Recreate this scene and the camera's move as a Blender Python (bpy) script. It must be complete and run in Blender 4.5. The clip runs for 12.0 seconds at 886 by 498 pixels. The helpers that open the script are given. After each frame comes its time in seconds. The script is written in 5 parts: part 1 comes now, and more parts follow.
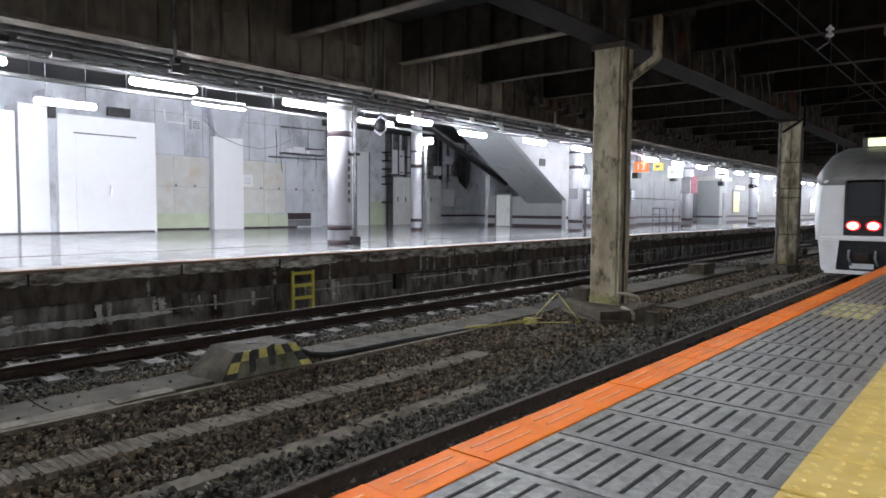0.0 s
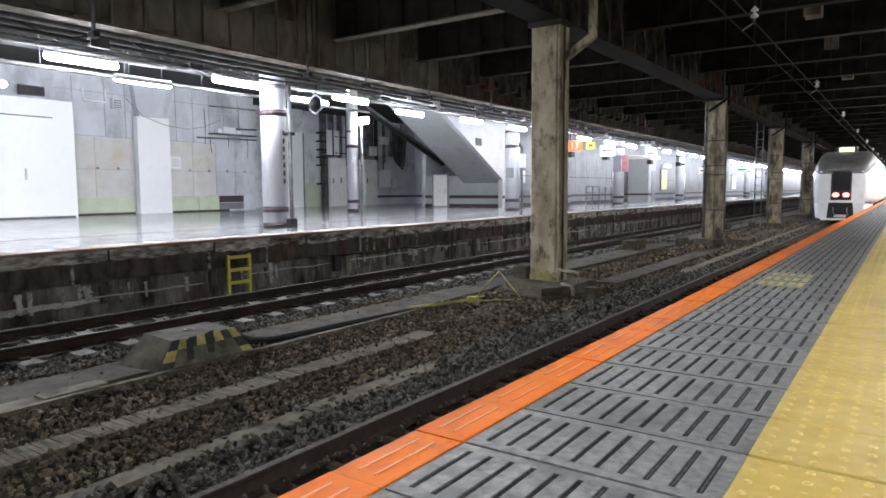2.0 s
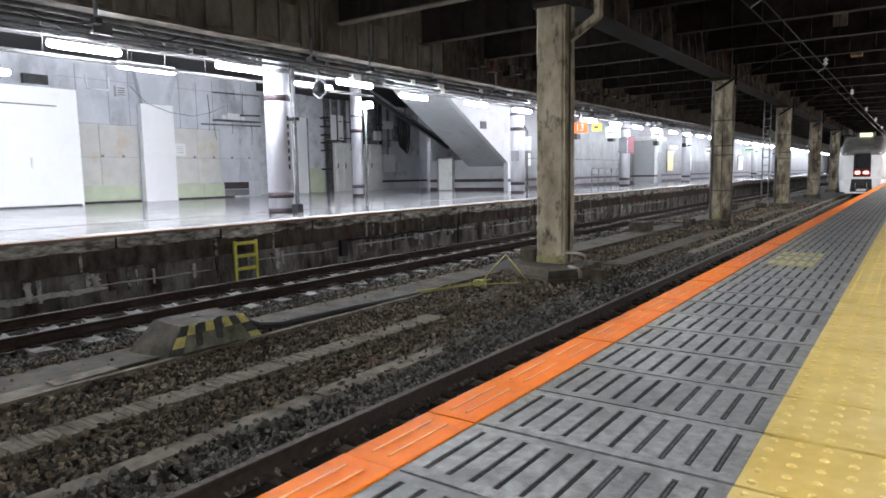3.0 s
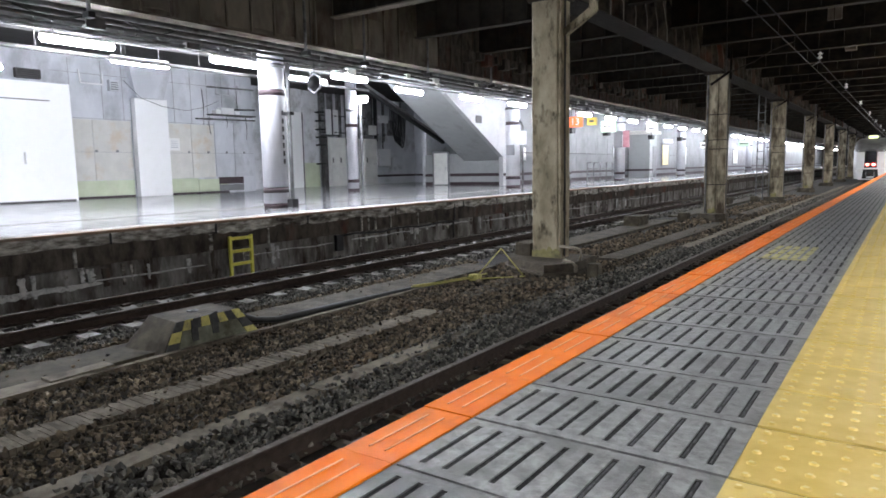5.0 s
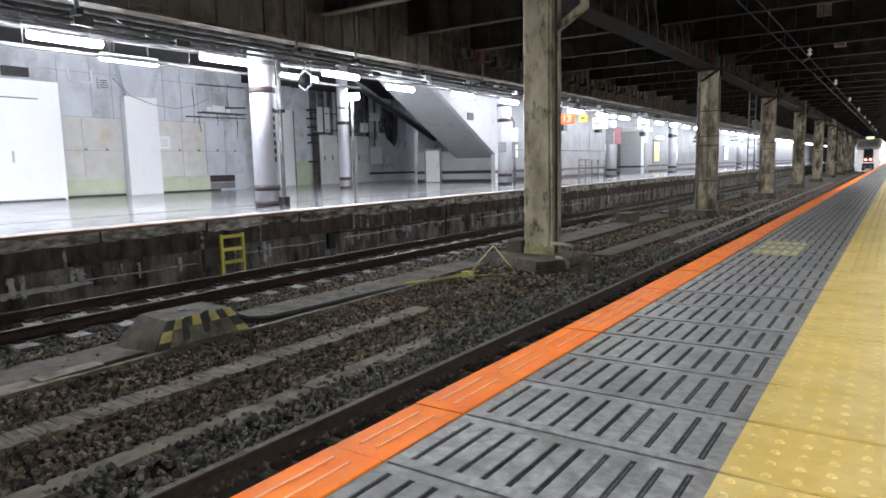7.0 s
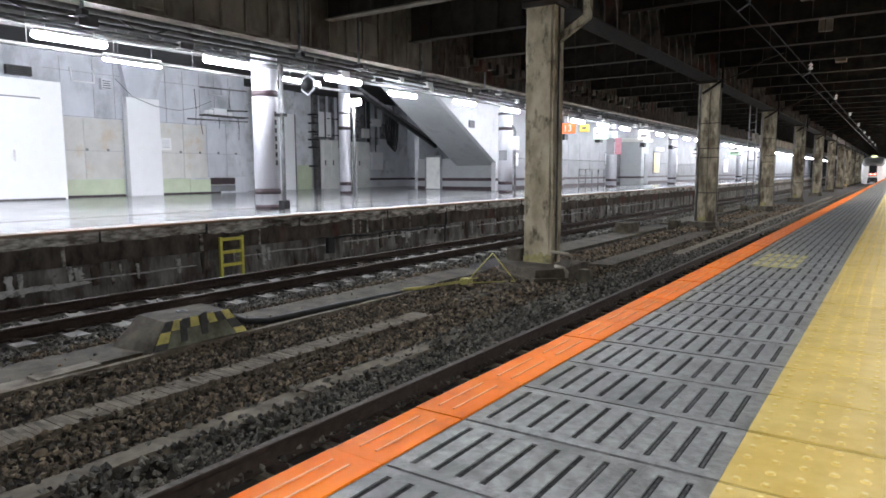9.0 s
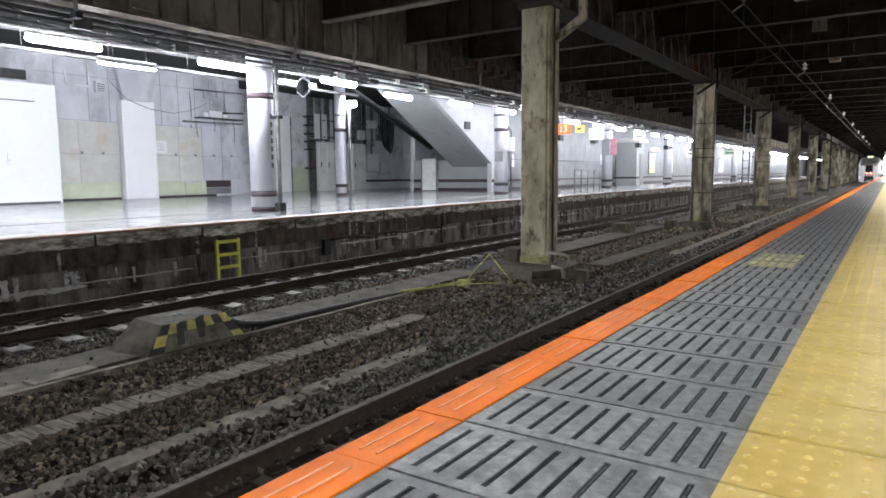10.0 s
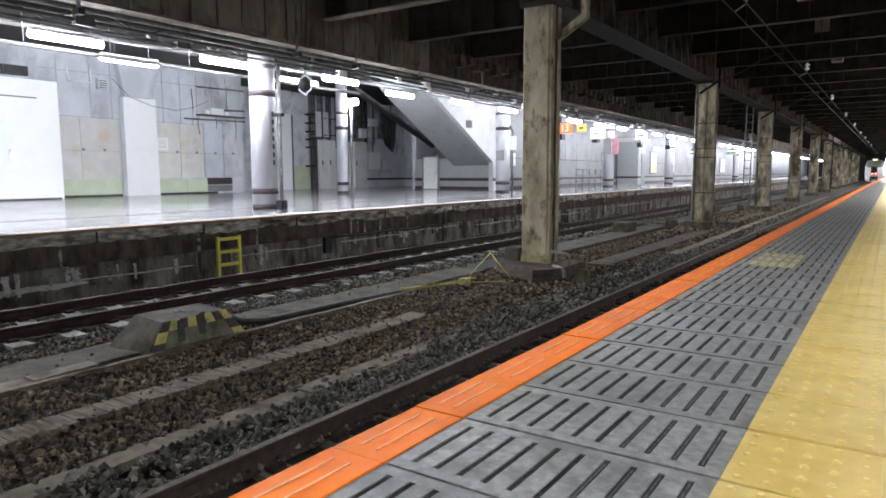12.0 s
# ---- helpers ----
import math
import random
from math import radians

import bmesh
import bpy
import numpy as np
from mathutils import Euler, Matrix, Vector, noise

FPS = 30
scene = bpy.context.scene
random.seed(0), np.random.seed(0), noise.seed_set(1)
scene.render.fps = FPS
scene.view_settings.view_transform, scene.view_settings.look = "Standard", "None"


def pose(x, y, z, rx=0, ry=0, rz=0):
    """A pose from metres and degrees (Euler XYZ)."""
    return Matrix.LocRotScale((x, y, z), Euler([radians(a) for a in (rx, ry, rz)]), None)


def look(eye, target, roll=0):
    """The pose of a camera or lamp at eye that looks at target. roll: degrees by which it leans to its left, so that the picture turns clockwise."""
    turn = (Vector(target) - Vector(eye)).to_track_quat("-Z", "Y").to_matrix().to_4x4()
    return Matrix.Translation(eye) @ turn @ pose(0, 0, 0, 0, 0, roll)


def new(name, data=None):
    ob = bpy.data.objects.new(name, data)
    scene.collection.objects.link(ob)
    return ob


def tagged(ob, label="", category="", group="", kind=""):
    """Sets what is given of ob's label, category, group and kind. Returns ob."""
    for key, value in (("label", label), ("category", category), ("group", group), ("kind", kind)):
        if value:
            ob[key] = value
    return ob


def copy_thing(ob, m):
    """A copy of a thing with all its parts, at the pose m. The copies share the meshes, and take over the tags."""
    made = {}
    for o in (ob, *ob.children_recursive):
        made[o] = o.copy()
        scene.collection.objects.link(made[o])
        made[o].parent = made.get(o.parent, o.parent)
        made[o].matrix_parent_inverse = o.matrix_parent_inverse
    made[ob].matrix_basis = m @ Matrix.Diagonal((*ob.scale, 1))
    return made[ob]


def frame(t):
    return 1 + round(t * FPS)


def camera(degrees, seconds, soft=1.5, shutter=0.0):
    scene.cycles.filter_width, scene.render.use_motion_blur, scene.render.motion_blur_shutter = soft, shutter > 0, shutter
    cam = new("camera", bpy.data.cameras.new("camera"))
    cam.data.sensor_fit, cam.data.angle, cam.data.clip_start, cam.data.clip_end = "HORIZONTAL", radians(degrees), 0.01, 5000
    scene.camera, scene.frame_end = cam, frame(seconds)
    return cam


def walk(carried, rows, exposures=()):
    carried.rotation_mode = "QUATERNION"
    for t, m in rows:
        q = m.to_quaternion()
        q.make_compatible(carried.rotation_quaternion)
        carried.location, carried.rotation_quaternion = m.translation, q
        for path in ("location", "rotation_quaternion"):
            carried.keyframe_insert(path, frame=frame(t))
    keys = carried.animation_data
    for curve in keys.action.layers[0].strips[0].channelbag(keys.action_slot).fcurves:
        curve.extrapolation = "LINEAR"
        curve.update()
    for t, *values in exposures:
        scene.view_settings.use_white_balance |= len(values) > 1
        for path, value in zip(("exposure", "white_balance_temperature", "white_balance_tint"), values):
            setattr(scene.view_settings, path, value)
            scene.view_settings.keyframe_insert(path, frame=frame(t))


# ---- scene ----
cam = camera(67.7, 12.0, soft=1.7)
PATH = [
    (0, (0.155, -0.023, 0.832), (-1.144, 1.493, 0.713), 0.4),
    (0.5, (0.154, -0.023, 0.831), (-1.137, 1.500, 0.710), 0.9),
    (1, (0.148, -0.004, 0.828), (-1.074, 1.574, 0.689), 0.5),
    (1.5, (0.094, -0.008, 0.814), (-1.088, 1.597, 0.646), -0.6),
    (2, (0.025, -0.007, 0.803), (-1.119, 1.623, 0.627), -0.3),
    (2.5, (0.007, -0.002, 0.793), (-1.133, 1.629, 0.593), -0.5),
    (3, (0.001, -0.002, 0.790), (-1.155, 1.615, 0.567), -1.0),
    (5, (0.003, -0.007, 0.793), (-1.141, 1.616, 0.553), -1.1),
    (5.5, (0.002, -0.002, 0.790), (-1.133, 1.625, 0.537), -0.9),
    (6, (0.001, 0.002, 0.788), (-1.136, 1.628, 0.532), -1.0),
    (6.5, (0.005, 0.003, 0.788), (-1.122, 1.637, 0.540), -1.1),
    (7, (0.003, 0.004, 0.788), (-1.122, 1.639, 0.540), -1.3),
    (9, (-0.006, -0.007, 0.780), (-1.129, 1.633, 0.553), -0.2),
    (9.5, (-0.008, -0.008, 0.780), (-1.127, 1.634, 0.555), 0.0),
    (10, (-0.015, -0.009, 0.781), (-1.129, 1.638, 0.558), -0.5),
    (10.5, (-0.017, -0.005, 0.781), (-1.111, 1.654, 0.558), -0.5),
    (11, (-0.016, -0.010, 0.782), (-1.121, 1.643, 0.564), -0.6),
    (11.5, (-0.019, -0.005, 0.776), (-1.129, 1.644, 0.557), -0.4),
    (12, (-0.014, -0.012, 0.776), (-1.130, 1.633, 0.549), -0.2),
]
walk(cam, [(t, look(eye, target, roll)) for t, eye, target, roll in PATH],
     exposures=[(0, -0.16), (1, -0.12), (2, -0.04), (3, 0.0), (12, 0.0)])

# ---- world and exposure ----
world = bpy.data.worlds.new("world")
scene.world = world
world.use_nodes = True
world.node_tree.nodes["Background"].inputs[0].default_value = (0.02, 0.02, 0.022, 1)
world.node_tree.nodes["Background"].inputs[1].default_value = 0.05
LAMP_POWER = 318.0          # far platform tubes
NEAR_LAMP_POWER = 112.0     # tubes over the near platform


# ---- materials ----
def material(name, a, b, rough=0.7, metal=0.0, scale=6.0, dirt=None, dirt_scale=1.2, dirt_amount=0.5,
             bump=0.15, bump_scale=60.0, vary=0.0, island=False, stretch=(1, 1, 1), spec=0.5, gloss_vary=0.12):
    """Two tones mixed by noise, a patchy dirt layer, fine relief; vary: brightness change from piece to piece."""
    m = bpy.data.materials.new(name)
    m.use_nodes = True
    t = m.node_tree
    n, l = t.nodes, t.links
    out = n["Principled BSDF"]
    co = n.new("ShaderNodeTexCoord")
    info = n.new("ShaderNodeObjectInfo")
    shift = n.new("ShaderNodeVectorMath")
    shift.operation = "MULTIPLY_ADD"
    shift.inputs[1].default_value = stretch
    off = n.new("ShaderNodeVectorMath")
    off.operation = "SCALE"
    off.inputs[0].default_value = (17.0, 31.0, 11.0)
    l.new(info.outputs["Random"], off.inputs["Scale"])
    l.new(co.outputs["Object"], shift.inputs[0])
    l.new(off.outputs[0], shift.inputs[2])

    def noise_node(s, detail=5.0, rough_=0.6):
        k = n.new("ShaderNodeTexNoise")
        k.inputs["Scale"].default_value = s
        k.inputs["Detail"].default_value = detail
        k.inputs["Roughness"].default_value = rough_
        l.new(shift.outputs[0], k.inputs["Vector"])
        return k

    def ramp(src, lo, hi):
        k = n.new("ShaderNodeMapRange")
        k.inputs["From Min"].default_value, k.inputs["From Max"].default_value = lo, hi
        l.new(src, k.inputs["Value"])
        return k.outputs[0]

    def mix(fac, x, y):
        k = n.new("ShaderNodeMix")
        k.data_type = "RGBA"
        l.new(fac, k.inputs["Factor"])
        for v, s in ((x, k.inputs["A"]), (y, k.inputs["B"])):
            if isinstance(v, tuple):
                s.default_value = (*v, 1)
            else:
                l.new(v, s)
        return k.outputs["Result"]

    n1 = noise_node(scale)
    colour = mix(ramp(n1.outputs[0], 0.35, 0.65), a, b)
    if dirt:
        n2 = noise_node(dirt_scale, 8.0, 0.65)
        lo = 0.68 - 0.36 * dirt_amount
        colour = mix(ramp(n2.outputs[0], lo, lo + 0.16), colour, dirt)
    if vary:
        rnd = info.outputs["Random"]
        if island:
            rnd = n.new("ShaderNodeNewGeometry").outputs["Random Per Island"]
        k = n.new("ShaderNodeHueSaturation")
        v = n.new("ShaderNodeMapRange")
        v.inputs["To Min"].default_value, v.inputs["To Max"].default_value = 1 - vary, 1 + vary
        l.new(rnd, v.inputs["Value"])
        l.new(v.outputs[0], k.inputs["Value"])
        l.new(colour, k.inputs["Color"])
        colour = k.outputs[0]
    l.new(colour, out.inputs["Base Color"])
    out.inputs["Metallic"].default_value = metal
    out.inputs["Specular IOR Level"].default_value = spec
    r = n.new("ShaderNodeMapRange")
    r.inputs["To Min"].default_value, r.inputs["To Max"].default_value = max(0.03, rough - gloss_vary), min(1, rough + gloss_vary)
    n3 = noise_node(scale * 2.3)
    l.new(n3.outputs[0], r.inputs["Value"])
    l.new(r.outputs[0], out.inputs["Roughness"])
    if bump:
        n4 = noise_node(bump_scale, 6.0, 0.7)
        k = n.new("ShaderNodeBump")
        k.inputs["Strength"].default_value = bump
        k.inputs["Distance"].default_value = 0.02
        l.new(n4.outputs[0], k.inputs["Height"])
        l.new(k.outputs[0], out.inputs["Normal"])
    return m


def glow(name, colour, strength):
    m = bpy.data.materials.new(name)
    m.use_nodes = True
    p = m.node_tree.nodes["Principled BSDF"]
    p.inputs["Base Color"].default_value = (*colour, 1)
    p.inputs["Emission Color"].default_value = (*colour, 1)
    p.inputs["Emission Strength"].default_value = strength
    return m


def glass(name, tint):
    m = bpy.data.materials.new(name)
    m.use_nodes = True
    p = m.node_tree.nodes["Principled BSDF"]
    p.inputs["Base Color"].default_value = (*tint, 1)
    p.inputs["Roughness"].default_value = 0.06
    return m


TUBE = glow("tube_light", (0.86, 0.905, 1.0), LAMP_POWER)
NEAR_TUBE = glow("near_tube_light", (0.96, 0.97, 1.0), NEAR_LAMP_POWER)
TAIL = glow("tail_lamp_light", (1.0, 0.015, 0.025), 3.0)
TAIL_CORE = glow("tail_lamp_core", (1.0, 0.3, 0.22), 9.0)
DISPLAY = glow("display_light", (0.85, 0.95, 0.55), 1.4)
# glow of an added block that imitates glare, no real window
GLARE_LIGHT = glow("glare_light", (1.0, 0.97, 0.93), 40.0)
SIGN_RED = glow("sign_orange", (0.9, 0.16, 0.04), 0.8)
SIGN_WHITE = glow("sign_white", (0.6, 0.6, 0.58), 0.5)
SIGN_YELLOW = glow("sign_yellow", (0.42, 0.3, 0.05), 0.35)
SIGN_GREEN = glow("sign_green", (0.3, 0.42, 0.3), 0.4)

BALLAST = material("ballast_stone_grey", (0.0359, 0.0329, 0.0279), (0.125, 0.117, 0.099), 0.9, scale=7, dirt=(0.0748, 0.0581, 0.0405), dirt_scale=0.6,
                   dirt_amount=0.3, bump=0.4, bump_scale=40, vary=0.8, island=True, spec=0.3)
BALLAST_BROWN = material("ballast_stone_brown", (0.0403, 0.0321, 0.0225), (0.143, 0.111, 0.074), 0.9, scale=7, dirt=(0.0851, 0.0523, 0.0261), dirt_scale=0.7,
                         dirt_amount=0.4, bump=0.4, bump_scale=40, vary=0.85, island=True, spec=0.3)
BED = material("ballast_bed", (0.0187, 0.0161, 0.0136), (0.0382, 0.0323, 0.0263), 0.95, scale=25, dirt=(0.034, 0.0255, 0.017), bump=0.8, bump_scale=22, spec=0.2)
CONCRETE_OLD = material("old_concrete", (0.0403, 0.0334, 0.0227), (0.0846, 0.0722, 0.0501), 0.9, scale=5, dirt=(0.0258, 0.0205, 0.013), dirt_scale=2.2,
                        dirt_amount=0.55, bump=0.5, bump_scale=40, spec=0.2)
TROUGH_LID = material("trough_lid_concrete", (0.0932, 0.0784, 0.0578), (0.174, 0.147, 0.111), 0.95, scale=9, dirt=(0.0622, 0.0507, 0.0355), dirt_scale=2.2,
                      dirt_amount=0.55, bump=0.5, bump_scale=60, vary=0.14, spec=0.15)
CONCRETE_SLAB = material("slab_concrete", (0.106, 0.0898, 0.0666), (0.183, 0.156, 0.117), 0.9, scale=7, dirt=(0.0557, 0.0443, 0.0303), dirt_scale=3,
                         dirt_amount=0.5, bump=0.4, bump_scale=60, vary=0.12, spec=0.2)
COLUMN_CONC = material("column_concrete", (0.201, 0.167, 0.106), (0.372, 0.32, 0.225), 0.85, scale=3.2, dirt=(0.0565, 0.042, 0.0233), dirt_scale=5.5,
                       dirt_amount=0.45, bump=0.9, bump_scale=20, stretch=(1, 1, 0.5), spec=0.3)
COLUMN_GRIMY = material("grimy_column_concrete", (0.107, 0.0864, 0.0554), (0.388, 0.337, 0.241), 0.85, scale=3.4, dirt=(0.0485, 0.0342, 0.0196), dirt_scale=2.6,
                        dirt_amount=0.6, bump=0.8, bump_scale=20, stretch=(1, 1, 0.35), spec=0.3)
MOSS = material("moss_stain", (0.2, 0.18, 0.07), (0.26, 0.23, 0.1), 0.9, scale=12, dirt=(0.1, 0.09, 0.05), dirt_scale=5, bump=0.4)
WALL_STAINED = material("stained_concrete", (0.0936, 0.0842, 0.0741), (0.328, 0.316, 0.296), 0.9, scale=3.0, dirt=(0.0429, 0.0281, 0.0211), dirt_scale=1.8,
                        dirt_amount=0.6, bump=0.6, bump_scale=25, stretch=(1, 1, 0.3), spec=0.2)
COPING = material("coping_concrete", (0.18, 0.162, 0.135), (0.666, 0.639, 0.585), 0.9, scale=9, dirt=(0.054, 0.0432, 0.0342), dirt_scale=3.0,
                  dirt_amount=0.58, bump=0.9, bump_scale=18, stretch=(1, 0.5, 1.6), spec=0.2)
LIME = material("lime_bloom", (0.4, 0.4, 0.39), (0.62, 0.61, 0.59), 0.9, scale=9, dirt=(0.12, 0.11, 0.1), dirt_scale=6, dirt_amount=0.5, bump=0.5)
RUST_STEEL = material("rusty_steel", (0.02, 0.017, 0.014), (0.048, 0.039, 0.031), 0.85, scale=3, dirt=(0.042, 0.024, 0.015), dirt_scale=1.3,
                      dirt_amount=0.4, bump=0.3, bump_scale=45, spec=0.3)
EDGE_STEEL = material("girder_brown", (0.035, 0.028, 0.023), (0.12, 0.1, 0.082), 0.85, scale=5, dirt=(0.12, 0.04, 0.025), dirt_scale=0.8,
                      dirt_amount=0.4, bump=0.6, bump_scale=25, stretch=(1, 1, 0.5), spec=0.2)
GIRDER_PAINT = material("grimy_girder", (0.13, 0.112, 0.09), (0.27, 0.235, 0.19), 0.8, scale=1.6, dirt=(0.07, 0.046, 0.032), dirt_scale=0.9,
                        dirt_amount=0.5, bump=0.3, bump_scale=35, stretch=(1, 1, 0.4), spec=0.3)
# darker copy of the rusty steel, with the shade put into its colour
STEEL_SHADED = material("shaded_steel", (0.011, 0.009, 0.008), (0.028, 0.022, 0.017), 0.9, scale=2.4, dirt=(0.034, 0.019, 0.012), dirt_scale=1.1,
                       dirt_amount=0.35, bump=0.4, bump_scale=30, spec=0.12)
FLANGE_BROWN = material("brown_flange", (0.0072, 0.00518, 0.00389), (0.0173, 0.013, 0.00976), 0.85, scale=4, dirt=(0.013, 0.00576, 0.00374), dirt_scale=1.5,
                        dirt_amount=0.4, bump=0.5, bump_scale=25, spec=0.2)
DUSTY = material("dusty_footing", (0.0492, 0.041, 0.0303), (0.102, 0.0861, 0.0656), 0.95, scale=5, dirt=(0.0328, 0.0271, 0.018), dirt_scale=2.5, bump=0.7,
                 bump_scale=28, spec=0.15)
MOSSY_FACE = material("mossy_render", (0.1, 0.1, 0.07), (0.2, 0.2, 0.15), 0.9, scale=7, dirt=(0.06, 0.055, 0.03), dirt_scale=5, bump=0.4, spec=0.2)
CEILING = material("sooty_ceiling", (0.014, 0.013, 0.012), (0.026, 0.024, 0.022), 0.9, scale=1.5, dirt=(0.01, 0.009, 0.008), bump=0.3)
RAIL_SIDE = material("rail_rust", (0.028, 0.02, 0.016), (0.05, 0.034, 0.026), 0.8, scale=15, bump=0.3, bump_scale=120, spec=0.2)
RAIL_TOP = material("rail_worn_head", (0.0648, 0.0554, 0.0475), (0.122, 0.108, 0.095), 0.78, scale=20, bump=0.15, spec=0.12)
SLEEPER = material("sleeper_concrete", (0.122, 0.117, 0.105), (0.208, 0.199, 0.184), 0.85, scale=6, dirt=(0.0612, 0.0539, 0.0441), dirt_scale=3,
                   dirt_amount=0.45, bump=0.3, vary=0.25, spec=0.2)
ORANGE = material("orange_tile", (0.86, 0.175, 0.002), (0.92, 0.21, 0.004), 0.46, scale=6, dirt=(0.62, 0.13, 0.01), dirt_scale=5,
                  dirt_amount=0.35, bump=0.12, bump_scale=90, vary=0.06, spec=0.1, gloss_vary=0.06)
ORANGE_LINE = material("orange_tile_rib", (0.95, 0.4, 0.16), (0.98, 0.5, 0.26), 0.6, scale=20, bump=0.05, spec=0.1)
GREY_TILE = material("grey_tile", (0.111, 0.11, 0.109), (0.256, 0.256, 0.253), 0.37, scale=26, dirt=(0.0838, 0.0828, 0.0794), dirt_scale=4,
                     dirt_amount=0.5, bump=0.25, bump_scale=90, vary=0.2, spec=0.5, gloss_vary=0.08)
SLOT = material("slot_grime", (0.014, 0.014, 0.015), (0.03, 0.03, 0.03), 0.8, scale=30, dirt=(0.075, 0.074, 0.07), dirt_scale=22,
                dirt_amount=0.3, bump=0.3, bump_scale=150, spec=0.1)
WORN_RIB = material("worn_rib", (0.04, 0.04, 0.045), (0.13, 0.13, 0.135), 0.7, scale=60, dirt=(0.02, 0.02, 0.02), dirt_scale=30, bump=0.4, bump_scale=150, spec=0.2)
GROUT = material("grout", (0.0562, 0.0525, 0.045), (0.165, 0.158, 0.143), 0.9, scale=20, bump=0.2, spec=0.1)
YELLOW = material("yellow_tile", (0.58, 0.41, 0.1), (0.69, 0.52, 0.17), 0.38, scale=9, dirt=(0.56, 0.44, 0.19), dirt_scale=3,
                  dirt_amount=0.25, bump=0.1, bump_scale=90, vary=0.08, spec=0.5, gloss_vary=0.06)
# paler for worn dot tops and for their highlight, painted into the colour
YELLOW_DOT = material("worn_yellow_dot_highlight", (0.72, 0.6, 0.26), (0.78, 0.67, 0.36), 0.35, scale=9, bump=0.05, vary=0.1)
PALE_FLOOR = material("pale_floor_tile", (0.5, 0.47, 0.42), (0.58, 0.55, 0.5), 0.3, scale=3, dirt=(0.42, 0.39, 0.34), dirt_scale=1.5, bump=0.03)
WORN_YELLOW = material("worn_yellow_paint", (0.5, 0.46, 0.17), (0.6, 0.56, 0.3), 0.7, scale=25, dirt=(0.27, 0.27, 0.24), dirt_scale=18,
                       dirt_amount=0.45, bump=0.15)
FAR_FLOOR = material("far_floor", (0.23, 0.23, 0.236), (0.299, 0.299, 0.305), 0.13, scale=1.2, dirt=(0.201, 0.201, 0.201), dirt_scale=0.6, bump=0.015,
                     bump_scale=12)
EDGE_ORANGE = material("edge_orange_line", (0.22, 0.13, 0.09), (0.3, 0.2, 0.15), 0.8, scale=10, dirt=(0.2, 0.17, 0.14), dirt_scale=4, bump=0.05, spec=0.1)
OCHRE_FAR = material("faint_ochre_strip", (0.25, 0.225, 0.185), (0.3, 0.275, 0.225), 0.25, scale=6, dirt=(0.23, 0.22, 0.205), dirt_scale=2, bump=0.03)
EDGE_PALE = material("edge_pale_tile", (0.26, 0.25, 0.235), (0.32, 0.31, 0.29), 0.7, scale=8, dirt=(0.3, 0.22, 0.17), dirt_scale=2.5, bump=0.05, spec=0.2)
WHITE_PANEL = material("white_panel", (0.8, 0.8, 0.81), (0.83, 0.83, 0.84), 0.45, scale=1.5, dirt=(0.78, 0.78, 0.785), dirt_scale=1.5, bump=0.03)
WALL_GREY = material("grey_wall", (0.5, 0.515, 0.555), (0.64, 0.65, 0.69), 0.7, scale=0.9, dirt=(0.36, 0.368, 0.395), dirt_scale=0.7,
                     dirt_amount=0.5, bump=0.1, bump_scale=20, stretch=(1, 1, 0.6))
SEAM = material("wall_joint", (0.27, 0.27, 0.284), (0.405, 0.405, 0.419), 0.8, scale=8, bump=0.05)
WALL_DARK = material("dark_wall", (0.56, 0.57, 0.6), (0.68, 0.69, 0.715), 0.7, scale=1.2, dirt=(0.34, 0.34, 0.35), dirt_scale=0.9, bump=0.1)
WALL_BEIGE = material("beige_tile_wall", (0.54, 0.53, 0.5), (0.62, 0.605, 0.57), 0.5, scale=1.6, dirt=(0.55, 0.47, 0.38), dirt_scale=1.3,
                      dirt_amount=0.4, bump=0.08, vary=0.06)
WALL_GREEN = material("pale_green_dado", (0.48, 0.54, 0.38), (0.55, 0.6, 0.45), 0.6, scale=2, dirt=(0.5, 0.52, 0.4), bump=0.05)
WALL_LIGHT = material("light_wall_panel", (0.165, 0.168, 0.178), (0.22, 0.223, 0.234), 0.5, scale=1.0, dirt=(0.14, 0.142, 0.15), dirt_scale=0.8, bump=0.04)
PILLAR_WHITE = material("pillar_white", (0.46, 0.46, 0.49), (0.54, 0.54, 0.57), 0.35, scale=3, dirt=(0.36, 0.36, 0.385), dirt_scale=2, bump=0.05,
                        stretch=(1, 1, 0.3))
MAROON = material("maroon_band", (0.04, 0.027, 0.031), (0.06, 0.04, 0.045), 0.55, scale=6, bump=0.05, spec=0.3)
STAIR_GREY = material("stair_soffit", (0.29, 0.3, 0.3), (0.34, 0.35, 0.35), 0.6, scale=1.2, dirt=(0.26, 0.265, 0.265), bump=0.04)
STAIR_WHITE = material("stair_white", (0.4, 0.4, 0.41), (0.46, 0.46, 0.47), 0.6, scale=1.2, dirt=(0.36, 0.36, 0.365), bump=0.04)
CABINET = material("cabinet_paint", (0.7, 0.7, 0.675), (0.787, 0.787, 0.75), 0.5, scale=2, dirt=(0.625, 0.625, 0.6), bump=0.04)
DARK_METAL = material("dark_metal", (0.012, 0.012, 0.013), (0.025, 0.025, 0.026), 0.55, scale=8, bump=0.1, spec=0.3)
PIPE_GREY = material("pipe_grey", (0.13, 0.13, 0.135), (0.24, 0.24, 0.245), 0.65, scale=4, dirt=(0.06, 0.056, 0.053), dirt_scale=2.2, dirt_amount=0.6, bump=0.1)
